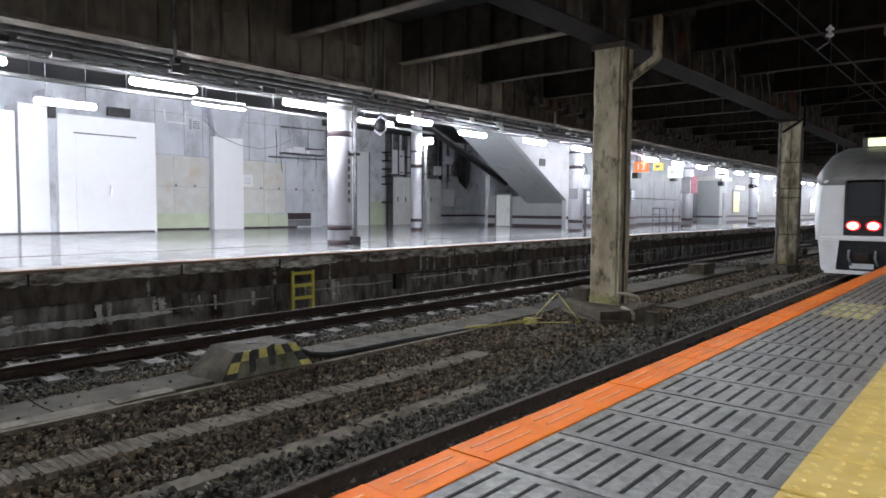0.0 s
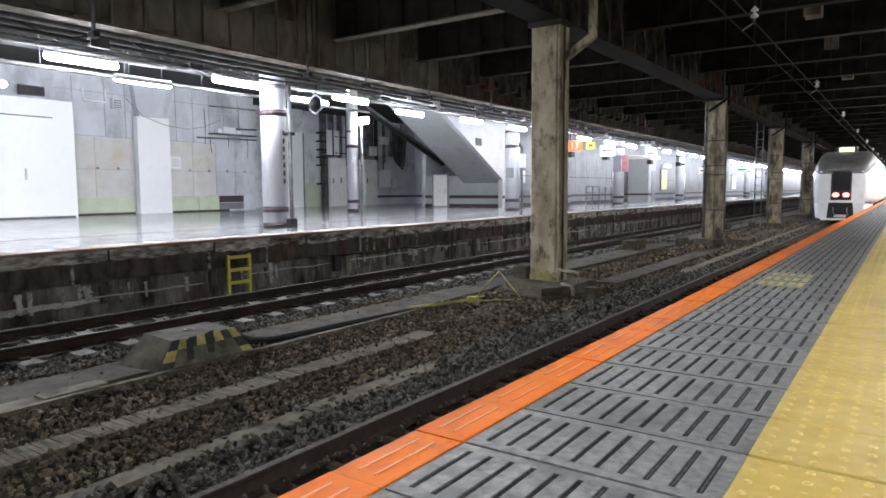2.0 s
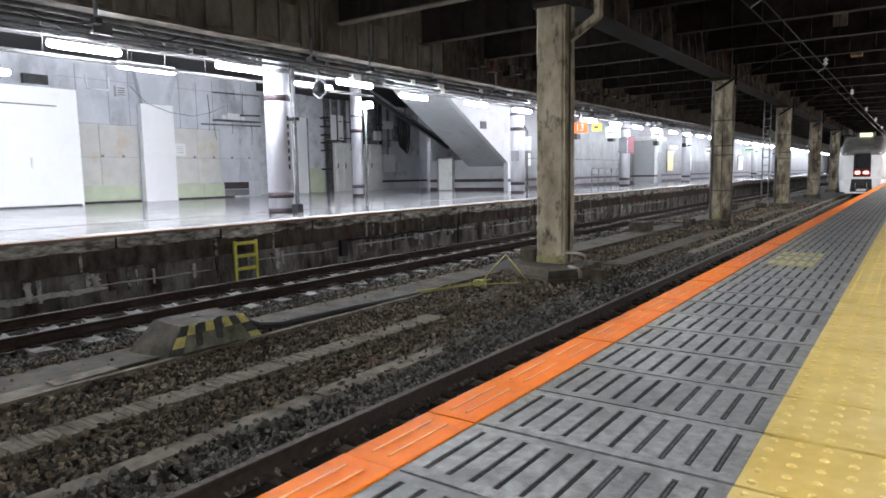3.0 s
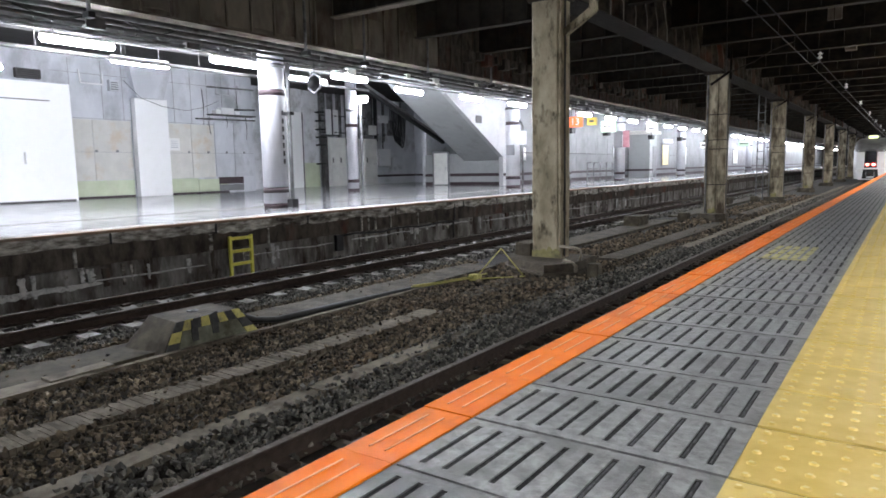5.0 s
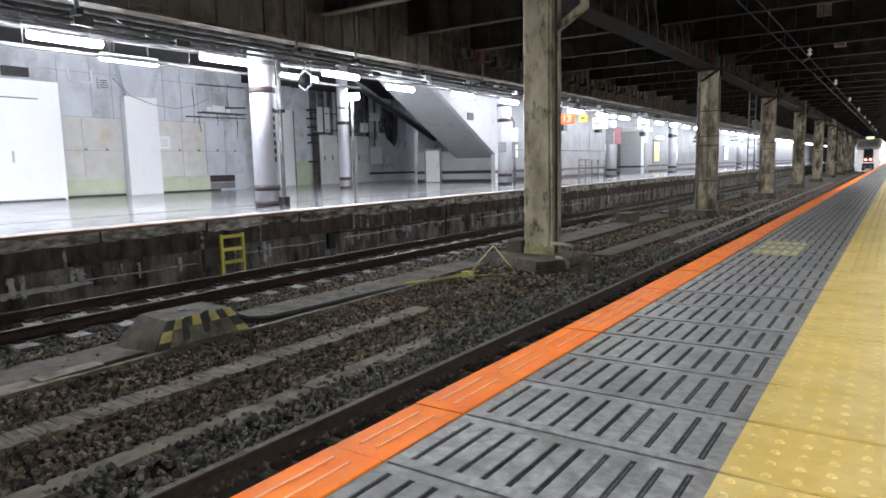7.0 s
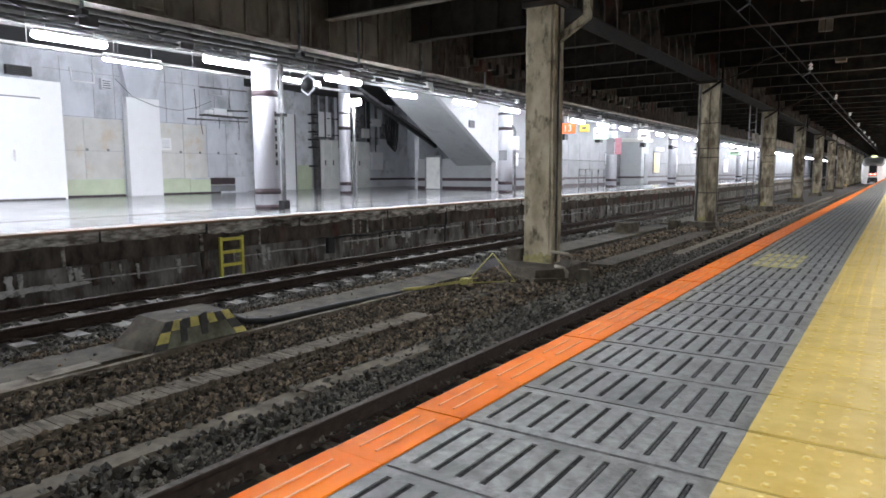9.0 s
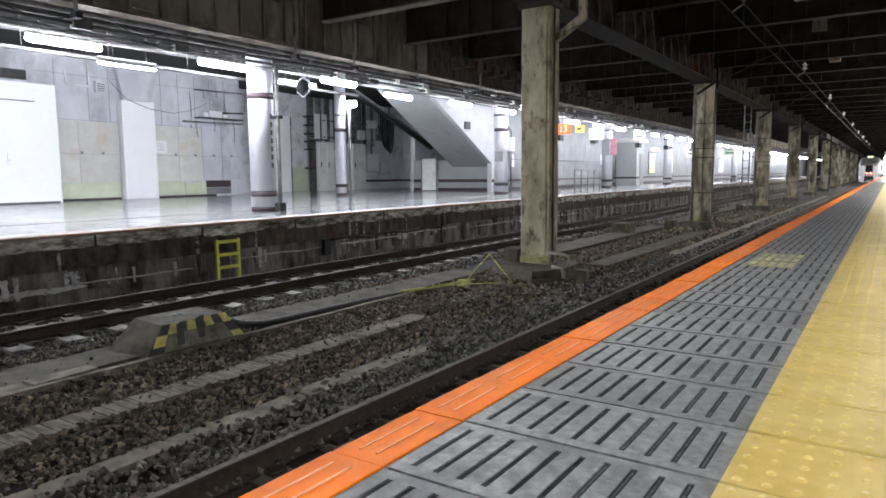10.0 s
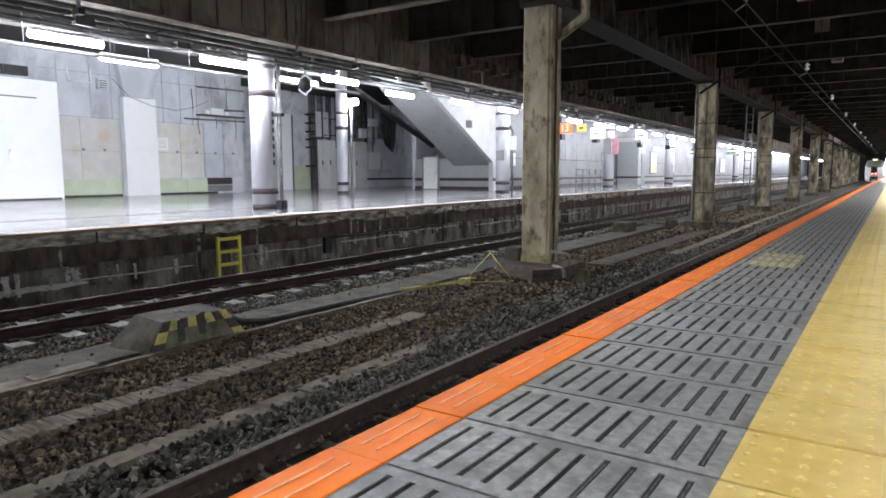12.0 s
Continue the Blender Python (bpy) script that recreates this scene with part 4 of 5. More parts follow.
for y in (12.95, 14.2, 15.05, 17.35, 18.2, 19.05, 19.85, 20.65):
    part("seam", box(-26.5, -26.488, y, y + 0.022, 3.02, 5.3), SEAM, back, "dark panel joint")
for z in (3.03, 4.75):
    part("seam", box(-26.5, -26.487, 12.3, 21.5, z, z + 0.02), SEAM, back, "dark panel joint")
for y0, y1 in ((12.25, 15.3), (16.88, 21.5)):
    part("seam", box(-26.47, -26.462, y0, y1, 1.72, 1.735), SEAM, back, "thin panel joint")
for i, (y, z0, z1) in enumerate(((18.75, 3.0, 4.6), (19.1, 2.6, 3.5), (20.0, 2.9, 3.45), (20.7, 3.5, 4.9), (21.1, 2.4, 3.5))):
    part("wire", tube([(-26.4, y, z1), (-26.42, y + 0.06 * (-1) ** i, (z0 + z1) / 2), (-26.4, y, z0)], 0.014, 6), DARK_METAL, back, "thin dark wire")

# white partition with its doors
partition = thing("white_partition", "bright white partition with flush steel doors", "partition")
part("panel", box(-26.4, -25.0, 8.78, 12.24, FAR_Z, 4.08, 0.01), WHITE_PANEL, partition)
part("panel", box(-26.4, -25.05, 7.6, 8.5, FAR_Z, 4.3, 0.01), WHITE_PANEL, partition)
part("panel", box(-26.4, -25.0, 2.0, 7.5, FAR_Z, 4.0, 0.01), WHITE_PANEL, partition)
part("gap_post", box(-26.4, -25.25, 8.5, 8.78, FAR_Z, 4.9, 0.01), WALL_GREY, partition, "grey post")
part("bracket", box(-25.25, -25.0, 8.52, 8.76, 3.9, 4.6, 0.01), PIPE_DARK, partition, "dark bracket")
part("door", box(-25.0, -24.975, 9.35, 11.45, FAR_Z + 0.02, 3.42, 0.006), WHITE_PANEL, partition, "wide flush door")
part("header", box(-25.0, -24.96, 9.3, 11.5, 3.43, 3.47, 0.004), PIPE_GREY, partition, "thin door track")
part("handle", box(-24.975, -24.92, 10.5, 10.56, 1.25, 1.65, 0.01), CHROME, partition, "steel handle")
part("skirting", box(-25.02, -24.97, 2.0, 12.14, FAR_Z, FAR_Z + 0.06), PIPE_DARK, partition, "dark foot strip")
side = thing("wall_fitting", "small dark fittings beside the partition", "fitting")
part("plate", box(-26.46, -26.4, 12.3, 12.75, 0.35, 0.6, 0.01), MAROON, side)
part("plate", box(-26.46, -26.4, 12.3, 12.75, -0.08, 0.14, 0.01), MAROON, side)
pilaster = thing("white_pilaster", "white boxed-in pilaster against the wall", "pilaster")
part("casing", box(-26.45, -26.15, 15.36, 16.82, FAR_Z, 3.94, 0.01), WHITE_PANEL, pilaster)
part("cap", prism([(15.2, 5.4), (15.5, 3.96), (16.7, 3.96), (17.2, 5.4)], "x", -26.45, -26.2), WALL_GREY, pilaster, "pale blue-grey tapered head")
notice = thing("wall_notice", "small white paper notice on the wall", "notice")
part("sheet", box(-26.46, -26.445, 16.98, 17.5, 1.83, 2.36), PAPER, notice)
for i in range(4):
    part("text_bar", box(-26.445, -26.441, 17.06, 17.4, 1.95 + 0.09 * i, 1.98 + 0.09 * i), WALL_GREY, notice, "grey line")
for y0, y1, z0, z1, mat, label in ((11.05, 11.9, 4.36, 4.7, PIPE_DARK, "dark ventilation grille high on the wall"),
                                   (14.45, 14.85, 4.16, 4.6, WALL_DARK, "dark grey box high on the wall")):
    ob = thing("wall_box", label, "wall box")
    part("body", box(-26.5, -26.3, y0, y1, z0, z1, 0.015), mat, ob)
    for k in range(4):
        part("slat", box(-26.3, -26.285, y0 + 0.05, y1 - 0.05, z0 + 0.05 + k * (z1 - z0) / 5, z0 + 0.08 + k * (z1 - z0) / 5), DARK_METAL, ob)
frame_box = thing("wall_frame", "open white bracket frame on the wall", "bracket")
for a, b in (((13.2, 4.85), (13.25, 4.35)), ((13.25, 4.35), (14.1, 4.35)), ((14.1, 4.35), (14.1, 4.85))):
    part("bar", tube([(-26.2, a[0], a[1]), (-26.2, b[0], b[1])], 0.035, 6), WHITE_PANEL, frame_box)
frame_box = thing("wall_frame", "small white bracket frame above the equipment shelf", "bracket")
for a, b in (((19.35, 4.85), (19.35, 4.4)), ((19.35, 4.4), (20.05, 4.4)), ((20.05, 4.4), (20.05, 4.85))):
    part("bar", tube([(-26.2, a[0], a[1]), (-26.2, b[0], b[1])], 0.025, 6), PILLAR_WHITE, frame_box)
loose = thing("loose_cable", "dark cable drooping across the wall", "cable")
part("cable", tube([(-26.1, 14.9, 4.6), (-26.1, 15.6, 3.95), (-26.1, 16.6, 3.65), (-26.1, 17.7, 3.55), (-26.1, 18.6, 3.75), (-26.1, 19.4, 4.1)], 0.01, 6), RUBBER, loose)
equip = thing("equipment_shelf", "shelf of pale electrical boxes on the wall", "equipment")
part("shelf", box(-26.5, -26.0, 19.0, 21.4, 3.45, 3.5), PIPE_DARK, equip)
for y0, y1, h in ((19.2, 19.45, 0.2), (19.5, 20.2, 0.3), (20.25, 20.5, 0.18)):
    part("box", box(-26.4, -26.05, y0, y1, 3.5, 3.5 + h, 0.02), WHITE_PANEL, equip)
part("pipe", tube([(-26.2, 20.2, 3.75), (-26.2, 21.5, 3.8)], 0.04), PIPE_DARK, equip)
part("pipe", tube([(-26.2, 18.2, 3.25), (-26.2, 21.5, 3.3)], 0.035), PIPE_GREY, equip)
part("pipe", tube([(-26.2, 18.9, 4.7), (-26.2, 21.5, 4.75)], 0.035), PIPE_GREY, equip)

# ---- added glowing block far along the near platform, stands in for glare ----
kiosk = thing("platform_kiosk", "added white block with glowing panes, stands in for glare", "kiosk")
part("body", box(-0.8, 4.2, 92.0, 97.0, 0.0, 2.9, 0.03), WHITE_PANEL, kiosk)
for i in range(3):
    x = -0.75 + 1.65 * i
    part("window", box(x, x + 1.58, 91.96, 92.0, 0.5, 2.3, 0.01), GLARE_LIGHT, kiosk, "glowing pane in place of glare")
part("side_window", box(-0.84, -0.8, 92.3, 96.7, 0.5, 2.3, 0.01), GLARE_LIGHT, kiosk, "glowing pane in place of glare")
part("counter", box(-0.9, 4.3, 91.8, 91.96, 0.42, 0.5, 0.01), PIPE_GREY, kiosk)
part("roof", box(-0.9, 4.3, 91.8, 97.2, 2.9, 3.02, 0.02), WALL_LIGHT, kiosk)

# ---- hanging fixture over the near platform ----
fixture = thing("hanging_speaker", "tan loudspeaker box hanging over the platform", "loudspeaker")
part("box", box(0.12, 0.6, 24.8, 25.2, 2.95, 3.45, 0.1), WALL_BEIGE, fixture)
part("rod", tube([(0.36, 25.0, 3.4), (0.36, 25.0, CEIL_Z)], 0.025, 6), PIPE_DARK, fixture)
part("loop", tube([(0.02, 25.0, 2.2), (0.05, 25.0, 2.75), (0.3, 25.0, 2.75), (0.3, 25.0, 3.0)], 0.03, 6), PIPE_GREY, fixture, "pale pipe loop")

# ---- round pillars ----
def round_pillar(radius, label, group, height=5.3):
    base = thing("round_pillar", label, "pillar", group)
    part("shaft", add_lathe(bmesh.new(), [(radius, 0), (radius, height)], 28), PILLAR_WHITE, base)
    for z0, z1 in ((0, 0.12), (0.38, 0.52), (2.78, 2.93)):
        part("band", add_lathe(bmesh.new(), [(radius + 0.006, z0), (radius + 0.006, z1)], 28), MAROON, base, "dark maroon band")
    part("rim", add_lathe(bmesh.new(), [(radius + 0.02, 3.45), (radius + 0.02, 3.55)], 28), PIPE_GREY, base, "metal collar")
    return base


pillar = round_pillar(0.315, "large round white pillar with maroon bands", "platform pillars")
pillar.matrix_basis = pose(-13.15, 11.35, FAR_Z)
pipe_by = thing("down_pipe", "white pipe running up beside the pillar", "pipe")
part("pipe", tube([(-12.72, 11.5, FAR_Z), (-12.72, 11.5, 3.5)], 0.05), PIPE_GREY, pipe_by)
part("clip", box(-12.87, -12.62, 11.42, 11.58, 2.2, 2.28, 0.01), DARK_METAL, pipe_by)
part("shoe", box(-12.82, -12.62, 11.4, 11.6, FAR_Z, 0.12, 0.02), DARK_METAL, pipe_by)
bars = thing("pillar_sign", "narrow vertical sign strip with dark writing on the pillar", "sign")
for i in range(7):
    part("text_bar", box(-12.865, -12.83, 11.36, 11.42, 1.0 + 0.2 * i, 1.12 + 0.2 * i), PIPE_DARK, bars, "dark character block")
small = round_pillar(0.245, "slim round white pillar with maroon bands", "platform pillars")
small.matrix_basis = pose(-20.05, 21.7, FAR_Z)
pipe_by = thing("down_pipe", "white pipe running up beside the slim pillar", "pipe")
part("pipe", tube([(-19.6, 21.8, FAR_Z), (-19.6, 21.8, 3.7)], 0.06), PIPE_GREY, pipe_by)
lamp_box = thing("small_wall_lamp", "small glowing white lamp box by the pillar", "lamp")
part("box", box(-19.75, -19.25, 21.7, 21.9, 3.72, 3.98, 0.03), TUBE, lamp_box)
for y in (26.3, 39.9, 53.6, 67.2, 81.0, 94.6):
    ob = copy_thing(pillar, pose(-14.6 - 0.005 * (y - 26), y, FAR_Z))
pole = thing("pillar_conduit", "white conduit and box on the pillar by the stairs", "conduit")
part("pipe", tube([(-14.0, 26.1, FAR_Z), (-14.0, 26.1, 2.6), (-14.15, 26.1, 2.9)], 0.05), PIPE_GREY, pole)
part("box", box(-14.1, -13.85, 25.95, 26.2, 1.8, 2.4, 0.03), PILLAR_WHITE, pole)
part("plate", box(-14.75, -14.35, 25.95, 25.99, 1.35, 1.8), WALL_LIGHT, pole)
for y, mat in ((40.0, PINK), (39.6, WALL_LIGHT)):
    ob = thing("pillar_poster", "upright poster wrapped on a pillar", "poster")
    part("sheet", box(-14.35 if mat is PINK else -14.9, -13.95 if mat is PINK else -14.4, 39.53, 39.59, 1.9, 2.9), mat, ob)

# ring lamp hanging by the first pillar
ring = thing("ring_speaker", "white hexagonal ring with a dark round speaker", "speaker")
pts = [(-12.2 + 0.24 * math.cos(math.radians(60 * k + 30)), 11.9, 2.97 + 0.24 * math.sin(math.radians(60 * k + 30))) for k in range(7)]
part("ring", tube(pts, 0.024, 8), PILLAR_WHITE, ring)
part("speaker", add_lathe(bmesh.new(), [(0.05, -0.16), (0.16, -0.1), (0.17, 0.05), (0.06, 0.16)], 16, (-12.2, 11.9, 2.98)), DARK_METAL, ring)
part("rod", tube([(-12.2, 11.9, 3.2), (-12.2, 11.9, CEIL_Z)], 0.022, 6), DARK_METAL, ring)

# ---- cabinets and services in the recess ----
def cabinet(x, y0, y1, h, label, leaf=1):
    base = thing("electrical_cabinet", label, "cabinet")
    part("body", box(x - 0.5, x, y0, y1, FAR_Z, h, 0.015), CABINET, base)
    w = (y1 - y0) / leaf
    for k in range(leaf):
        d = part("door", box(x, x + 0.03, y0 + w * k + 0.04, y0 + w * (k + 1) - 0.04, FAR_Z + 0.15, h - 0.06, 0.008), CABINET, base)
        part("handle", box(x + 0.03, x + 0.06, y0 + w * k + 0.12, y0 + w * k + 0.18, 1.3, 1.6), DARK_METAL, d, "dark handle")
    return base


setting("wall_7", box(-29.1, -28.6, 25.4, 26.8, FAR_Z, CEIL_Z), WALL_DARK, "pale pier at the recess", "wall")
strip = setting("wall_8", box(-29.1, -28.8, 26.8, 28.3, FAR_Z, CEIL_Z), WALL_DARK, "pale strip of wall with a green foot", "wall")
part("dado", box(-28.8, -28.77, 26.85, 28.25, FAR_Z, 1.3), WALL_GREEN, strip, "pale green dado")
white_door = thing("wall_lining", "tall plain white panel beside the pillar", "panel")
part("panel", box(-28.6, -28.5, 25.5, 26.75, FAR_Z, 4.15, 0.01), WHITE_PANEL, white_door)
part("edge", box(-28.5, -28.47, 26.68, 26.76, FAR_Z, 4.15, 0.005), PIPE_GREY, white_door, "grey edge trim")
cabinet(-28.3, 28.72, 30.05, 2.8, "tall pale electrical cabinet against the dark wall", 2)
cabinet(-28.3, 31.75, 32.95, 2.8, "pale grey electrical cabinet with a dark plate")
backboard = thing("service_board", "dark grey board carrying pipes and switch boxes", "board")
part("board", box(-29.08, -29.0, 28.4, 33.4, 2.4, CEIL_Z), PIPE_GREY, backboard)
duct = thing("riser_duct", "brown steel duct standing beside the cabinet", "duct")
part("duct", box(-28.75, -28.45, 28.36, 28.66, FAR_Z, 2.95, 0.02), PIPE_DARK, duct)
for z in (1.2, 2.3, 2.75, 3.2, 3.7, 4.2):
    part("bracket", box(-28.78, -28.4, 28.0, 28.5, z, z + 0.09, 0.01), DARK_METAL, duct, "dark bracket")
for y, r, mat in ((28.75, 0.09, PIPE_GREY), (29.05, 0.05, PILLAR_WHITE), (29.75, 0.08, PILLAR_WHITE), (30.1, 0.06, PIPE_GREY), (30.5, 0.1, PILLAR_WHITE), (31.3, 0.07, PIPE_GREY),
                  (31.7, 0.05, RUBBER), (32.05, 0.06, RUBBER), (32.5, 0.05, PIPE_GREY), (33.55, 0.13, RUBBER), (34.4, 0.05, PIPE_GREY), (36.2, 0.06, PIPE_GREY)):
    ob = thing("riser_pipe", "vertical service pipe on the dark board", "pipe")
    part("pipe", tube([(-28.9, y, 2.7), (-28.9, y, CEIL_Z)], r, 8), mat, ob)
    for z in (3.1, 4.1):
        part("clip", box(-29.0, -28.9 + r + 0.02, y - r - 0.03, y + r + 0.03, z, z + 0.06), DARK_METAL, ob, "dark clip")
window = thing("bright_window", "small bright window above the cabinet", "window")
part("pane", box(-28.86, -28.82, 28.95, 30.0, 3.0, 4.5), WHITE_PANEL, window)
part("frame", box(-28.82, -28.78, 29.42, 29.5, 3.0, 4.5), DARK_METAL, window)
part("frame", box(-28.82, -28.78, 28.9, 30.05, 2.93, 3.0), DARK_METAL, window)
for y0, y1, z0, z1, mat in ((33.6, 34.8, 1.05, 2.2, WHITE_PANEL), (33.75, 34.65, 3.9, 4.4, WHITE_PANEL), (32.9, 33.45, 3.1, 3.7, CABINET), (34.75, 35.3, 3.1, 4.1, PIPE_GREY)):
    ob = thing("junction_box", "electrical junction box fixed to the wall", "junction box")
    part("body", box(-28.95, -28.7, y0, y1, z0, z1, 0.03), mat, ob)
    part("cover", box(-28.7, -28.68, y0 + 0.08, y1 - 0.08, z0 + 0.08, z1 - 0.08, 0.01), mat, ob)
    part("conduit", tube([(-28.85, (y0 + y1) / 2, z1), (-28.85, (y0 + y1) / 2, 5.2)], 0.035, 6), RUBBER, ob)
for k in range(5):
    ob = thing("cable_loop", "black cable hanging in a loop on the wall", "cable")
    part("cable", tube([(-28.6, 34.9 + 0.16 * k + 0.8 * (0.5 - 0.5 * math.cos(a)), 4.9 - (2.2 + 0.1 * k) * math.sin(a)) for a in (math.pi * j / 12 for j in range(13))],
                       0.045, 6), RUBBER, ob)
part("band", box(-29.1, -29.06, 33.4, 38.0, 0.36, 0.5), MAROON, bpy.data.objects["wall_2"], "dark maroon band")
part("band", box(-29.0, -22.9, 37.96, 38.0, 0.36, 0.5), MAROON, bpy.data.objects["wall_4"], "dark maroon band")
part("band", box(-22.98, -22.9, 30.7, 38.0, 0.36, 0.5), MAROON, bpy.data.objects["wall_5"], "dark maroon band")

# ---- stairs: soffit, side wall, closed front ----
stairs = setting("stairs", prism([(30.5, 1.2), (24.4, 4.55), (23.2, 5.42), (30.5, 5.42)], "x", -19.95, -17.25), STAIR_GREY, "enclosed staircase with a grey sloping underside", "stairs")
part("side_wall", prism([(29.6, 1.35), (24.6, 4.12), (24.0, 5.42), (30.8, 5.42), (30.8, FAR_Z), (29.6, FAR_Z)], "x", -17.25, -17.0), STAIR_WHITE, stairs, "white side wall")
part("front_wall", box(-22.6, -17.25, 30.5, 30.8, FAR_Z, 1.6), STAIR_GREY, stairs, "grey front wall")
part("string", prism([(31.0, 2.22), (31.0, 2.38), (24.0, 4.98), (23.0, 5.42), (22.6, 5.42), (23.9, 4.84)], "x", -21.8, -21.6), DARK_METAL, stairs, "dark stair string")
part("string", prism([(31.0, 2.42), (31.0, 2.55), (24.0, 5.15), (23.2, 5.42), (22.6, 5.42), (24.0, 5.0)], "x", -21.95, -21.65), PIPE_GREY, stairs, "pale stair string")
part("band", box(-22.6, -17.0, 30.46, 30.5, 0.38, 0.54), MAROON, stairs, "dark maroon band")
part("band", box(-17.0, -16.97, 29.6, 30.8, 0.38, 0.54), MAROON, stairs, "dark maroon band")
part("skirting", box(-22.6, -17.0, 30.45, 30.5, FAR_Z, 0.07), MAROON, stairs, "dark skirting")
part("plate", box(-17.0, -16.96, 27.0, 27.5, 2.95, 3.3), PIPE_DARK, stairs, "small dark plate")
low_door = thing("store_door", "narrow pale grey door in the stair front", "door")
part("frame", box(-22.05, -20.9, 30.4, 30.46, FAR_Z, 1.78, 0.01), WALL_LIGHT, low_door)
part("leaf", box(-21.93, -21.02, 30.37, 30.4, FAR_Z + 0.04, 1.68, 0.01), CABINET, low_door)
part("handle", box(-21.12, -21.06, 30.34, 30.37, 0.75, 0.9), CHROME, low_door, "small handle")

# ---- signs, booth, rails further along ----
sign = thing("platform_number_sign", "orange hanging sign with white number 13", "sign")
part("box", box(-13.67, -13.02, 30.2, 30.4, 2.7, 3.18, 0.015), SIGN_RED, sign)
lettering("13", 0.46, SIGN_WHITE, sign, pose(-13.345, 30.19, 2.93, 90, 0, 0), "white number 13")
part("hanger", tube([(-13.35, 30.3, 3.2), (-13.35, 30.3, CEIL_Z)], 0.03, 6), PIPE_DARK, sign)
for x0, x1, y, z0, z1, mat, label in ((-13.58, -13.1, 32.2, 2.87, 3.25, SIGN_YELLOW, "yellow hanging sign with unreadable writing"),
                                      (-13.74, -12.94, 34.5, 2.6, 3.2, SIGN_GREEN, "pale green hanging sign with unreadable writing"),
                                      (-13.9, -13.2, 42.5, 2.9, 3.35, SIGN_WHITE, "white lit hanging sign with unreadable writing"),
                                      (-14.3, -13.6, 57.5, 2.1, 2.6, SIGN_WHITE, "white lit hanging sign with unreadable writing"),
                                      (-14.2, -13.2, 72.0, 2.5, 3.0, SIGN_GREEN, "pale green hanging sign with unreadable writing")):
    ob = thing("hanging_sign", label, "sign")
    part("box", box(x0, x1, y, y + 0.18, z0, z1, 0.015), mat, ob)
    part("text_bar", box(x0 + 0.12, x1 - 0.12, y - 0.006, y, (z0 + z1) / 2 - 0.06, (z0 + z1) / 2 + 0.06), PIPE_DARK, ob, "dark writing bar")
    part("hanger", tube([((x0 + x1) / 2, y + 0.09, z1), ((x0 + x1) / 2, y + 0.09, CEIL_Z)], 0.03, 6), PIPE_DARK, ob)
booth = thing("lift_enclosure", "grey boxed enclosure with a pale roof on the platform", "enclosure")
part("body", box(-17.5, -15.9, 49.5, 51.2, FAR_Z, 3.1, 0.02), STAIR_GREY, booth)
part("roof", box(-17.55, -15.7, 49.2, 51.6, 3.1, 3.35, 0.02), WALL_BEIGE, booth, "beige roof edge")
part("band", box(-17.5, -15.88, 49.48, 51.22, 0.38, 0.52), MAROON, booth, "dark maroon band")
part("door", box(-15.9, -15.86, 50.2, 51.0, FAR_Z, 2.2), WALL_LIGHT, booth, "pale door frame")
poster = thing("wall_poster", "yellowish framed wall poster", "poster")
part("sheet", box(-17.58, -17.5, 58.0, 59.6, 0.8, 2.5), YELLOW_DOT, poster)
part("frame", box(-17.6, -17.54, 57.9, 59.7, 0.7, 2.6), PIPE_GREY, poster)
part("lamp", box(-17.5, -17.3, 57.9, 60.2, 2.7, 3.0), SIGN_WHITE, poster, "white lit header")
low_wall = thing("parapet", "low pale stair parapet with dark bands", "parapet")
part("wall", box(-16.6, -16.3, 34.4, 36.4, FAR_Z, 1.15, 0.01), WALL_LIGHT, low_wall)
part("band", box(-16.62, -16.28, 34.38, 36.42, 0.36, 0.5), MAROON, low_wall, "dark maroon band")
part("skirting", box(-16.62, -16.28, 34.38, 36.42, FAR_Z, 0.06), MAROON, low_wall, "dark skirting")
railing = thing("stair_railing", "pale metal railing at a stair opening", "railing")
for i in range(5):
    y = 36.6 + 1.0 * i
    part("post", tube([(-15.4, y, FAR_Z), (-15.4, y, 1.0)], 0.03, 6), PIPE_GREY, railing)
for z in (0.3, 0.65, 1.0):
    part("bar", tube([(-15.4, 36.6, z), (-15.4, 40.6, z)], 0.025, 6), PIPE_GREY, railing)
for x, y in ((-17.3, 63), (-17.3, 74), (-17.3, 86)):
    ob = thing("wall_poster", "pale poster frame on the platform wall", "poster")
    part("sheet", box(x - 0.27, x - 0.2, y, y + 2.4, 0.8, 2.4), PAPER, ob)
    part("frame", box(x - 0.29, x - 0.24, y - 0.08, y + 2.48, 0.72, 2.48), PIPE_GREY, ob)

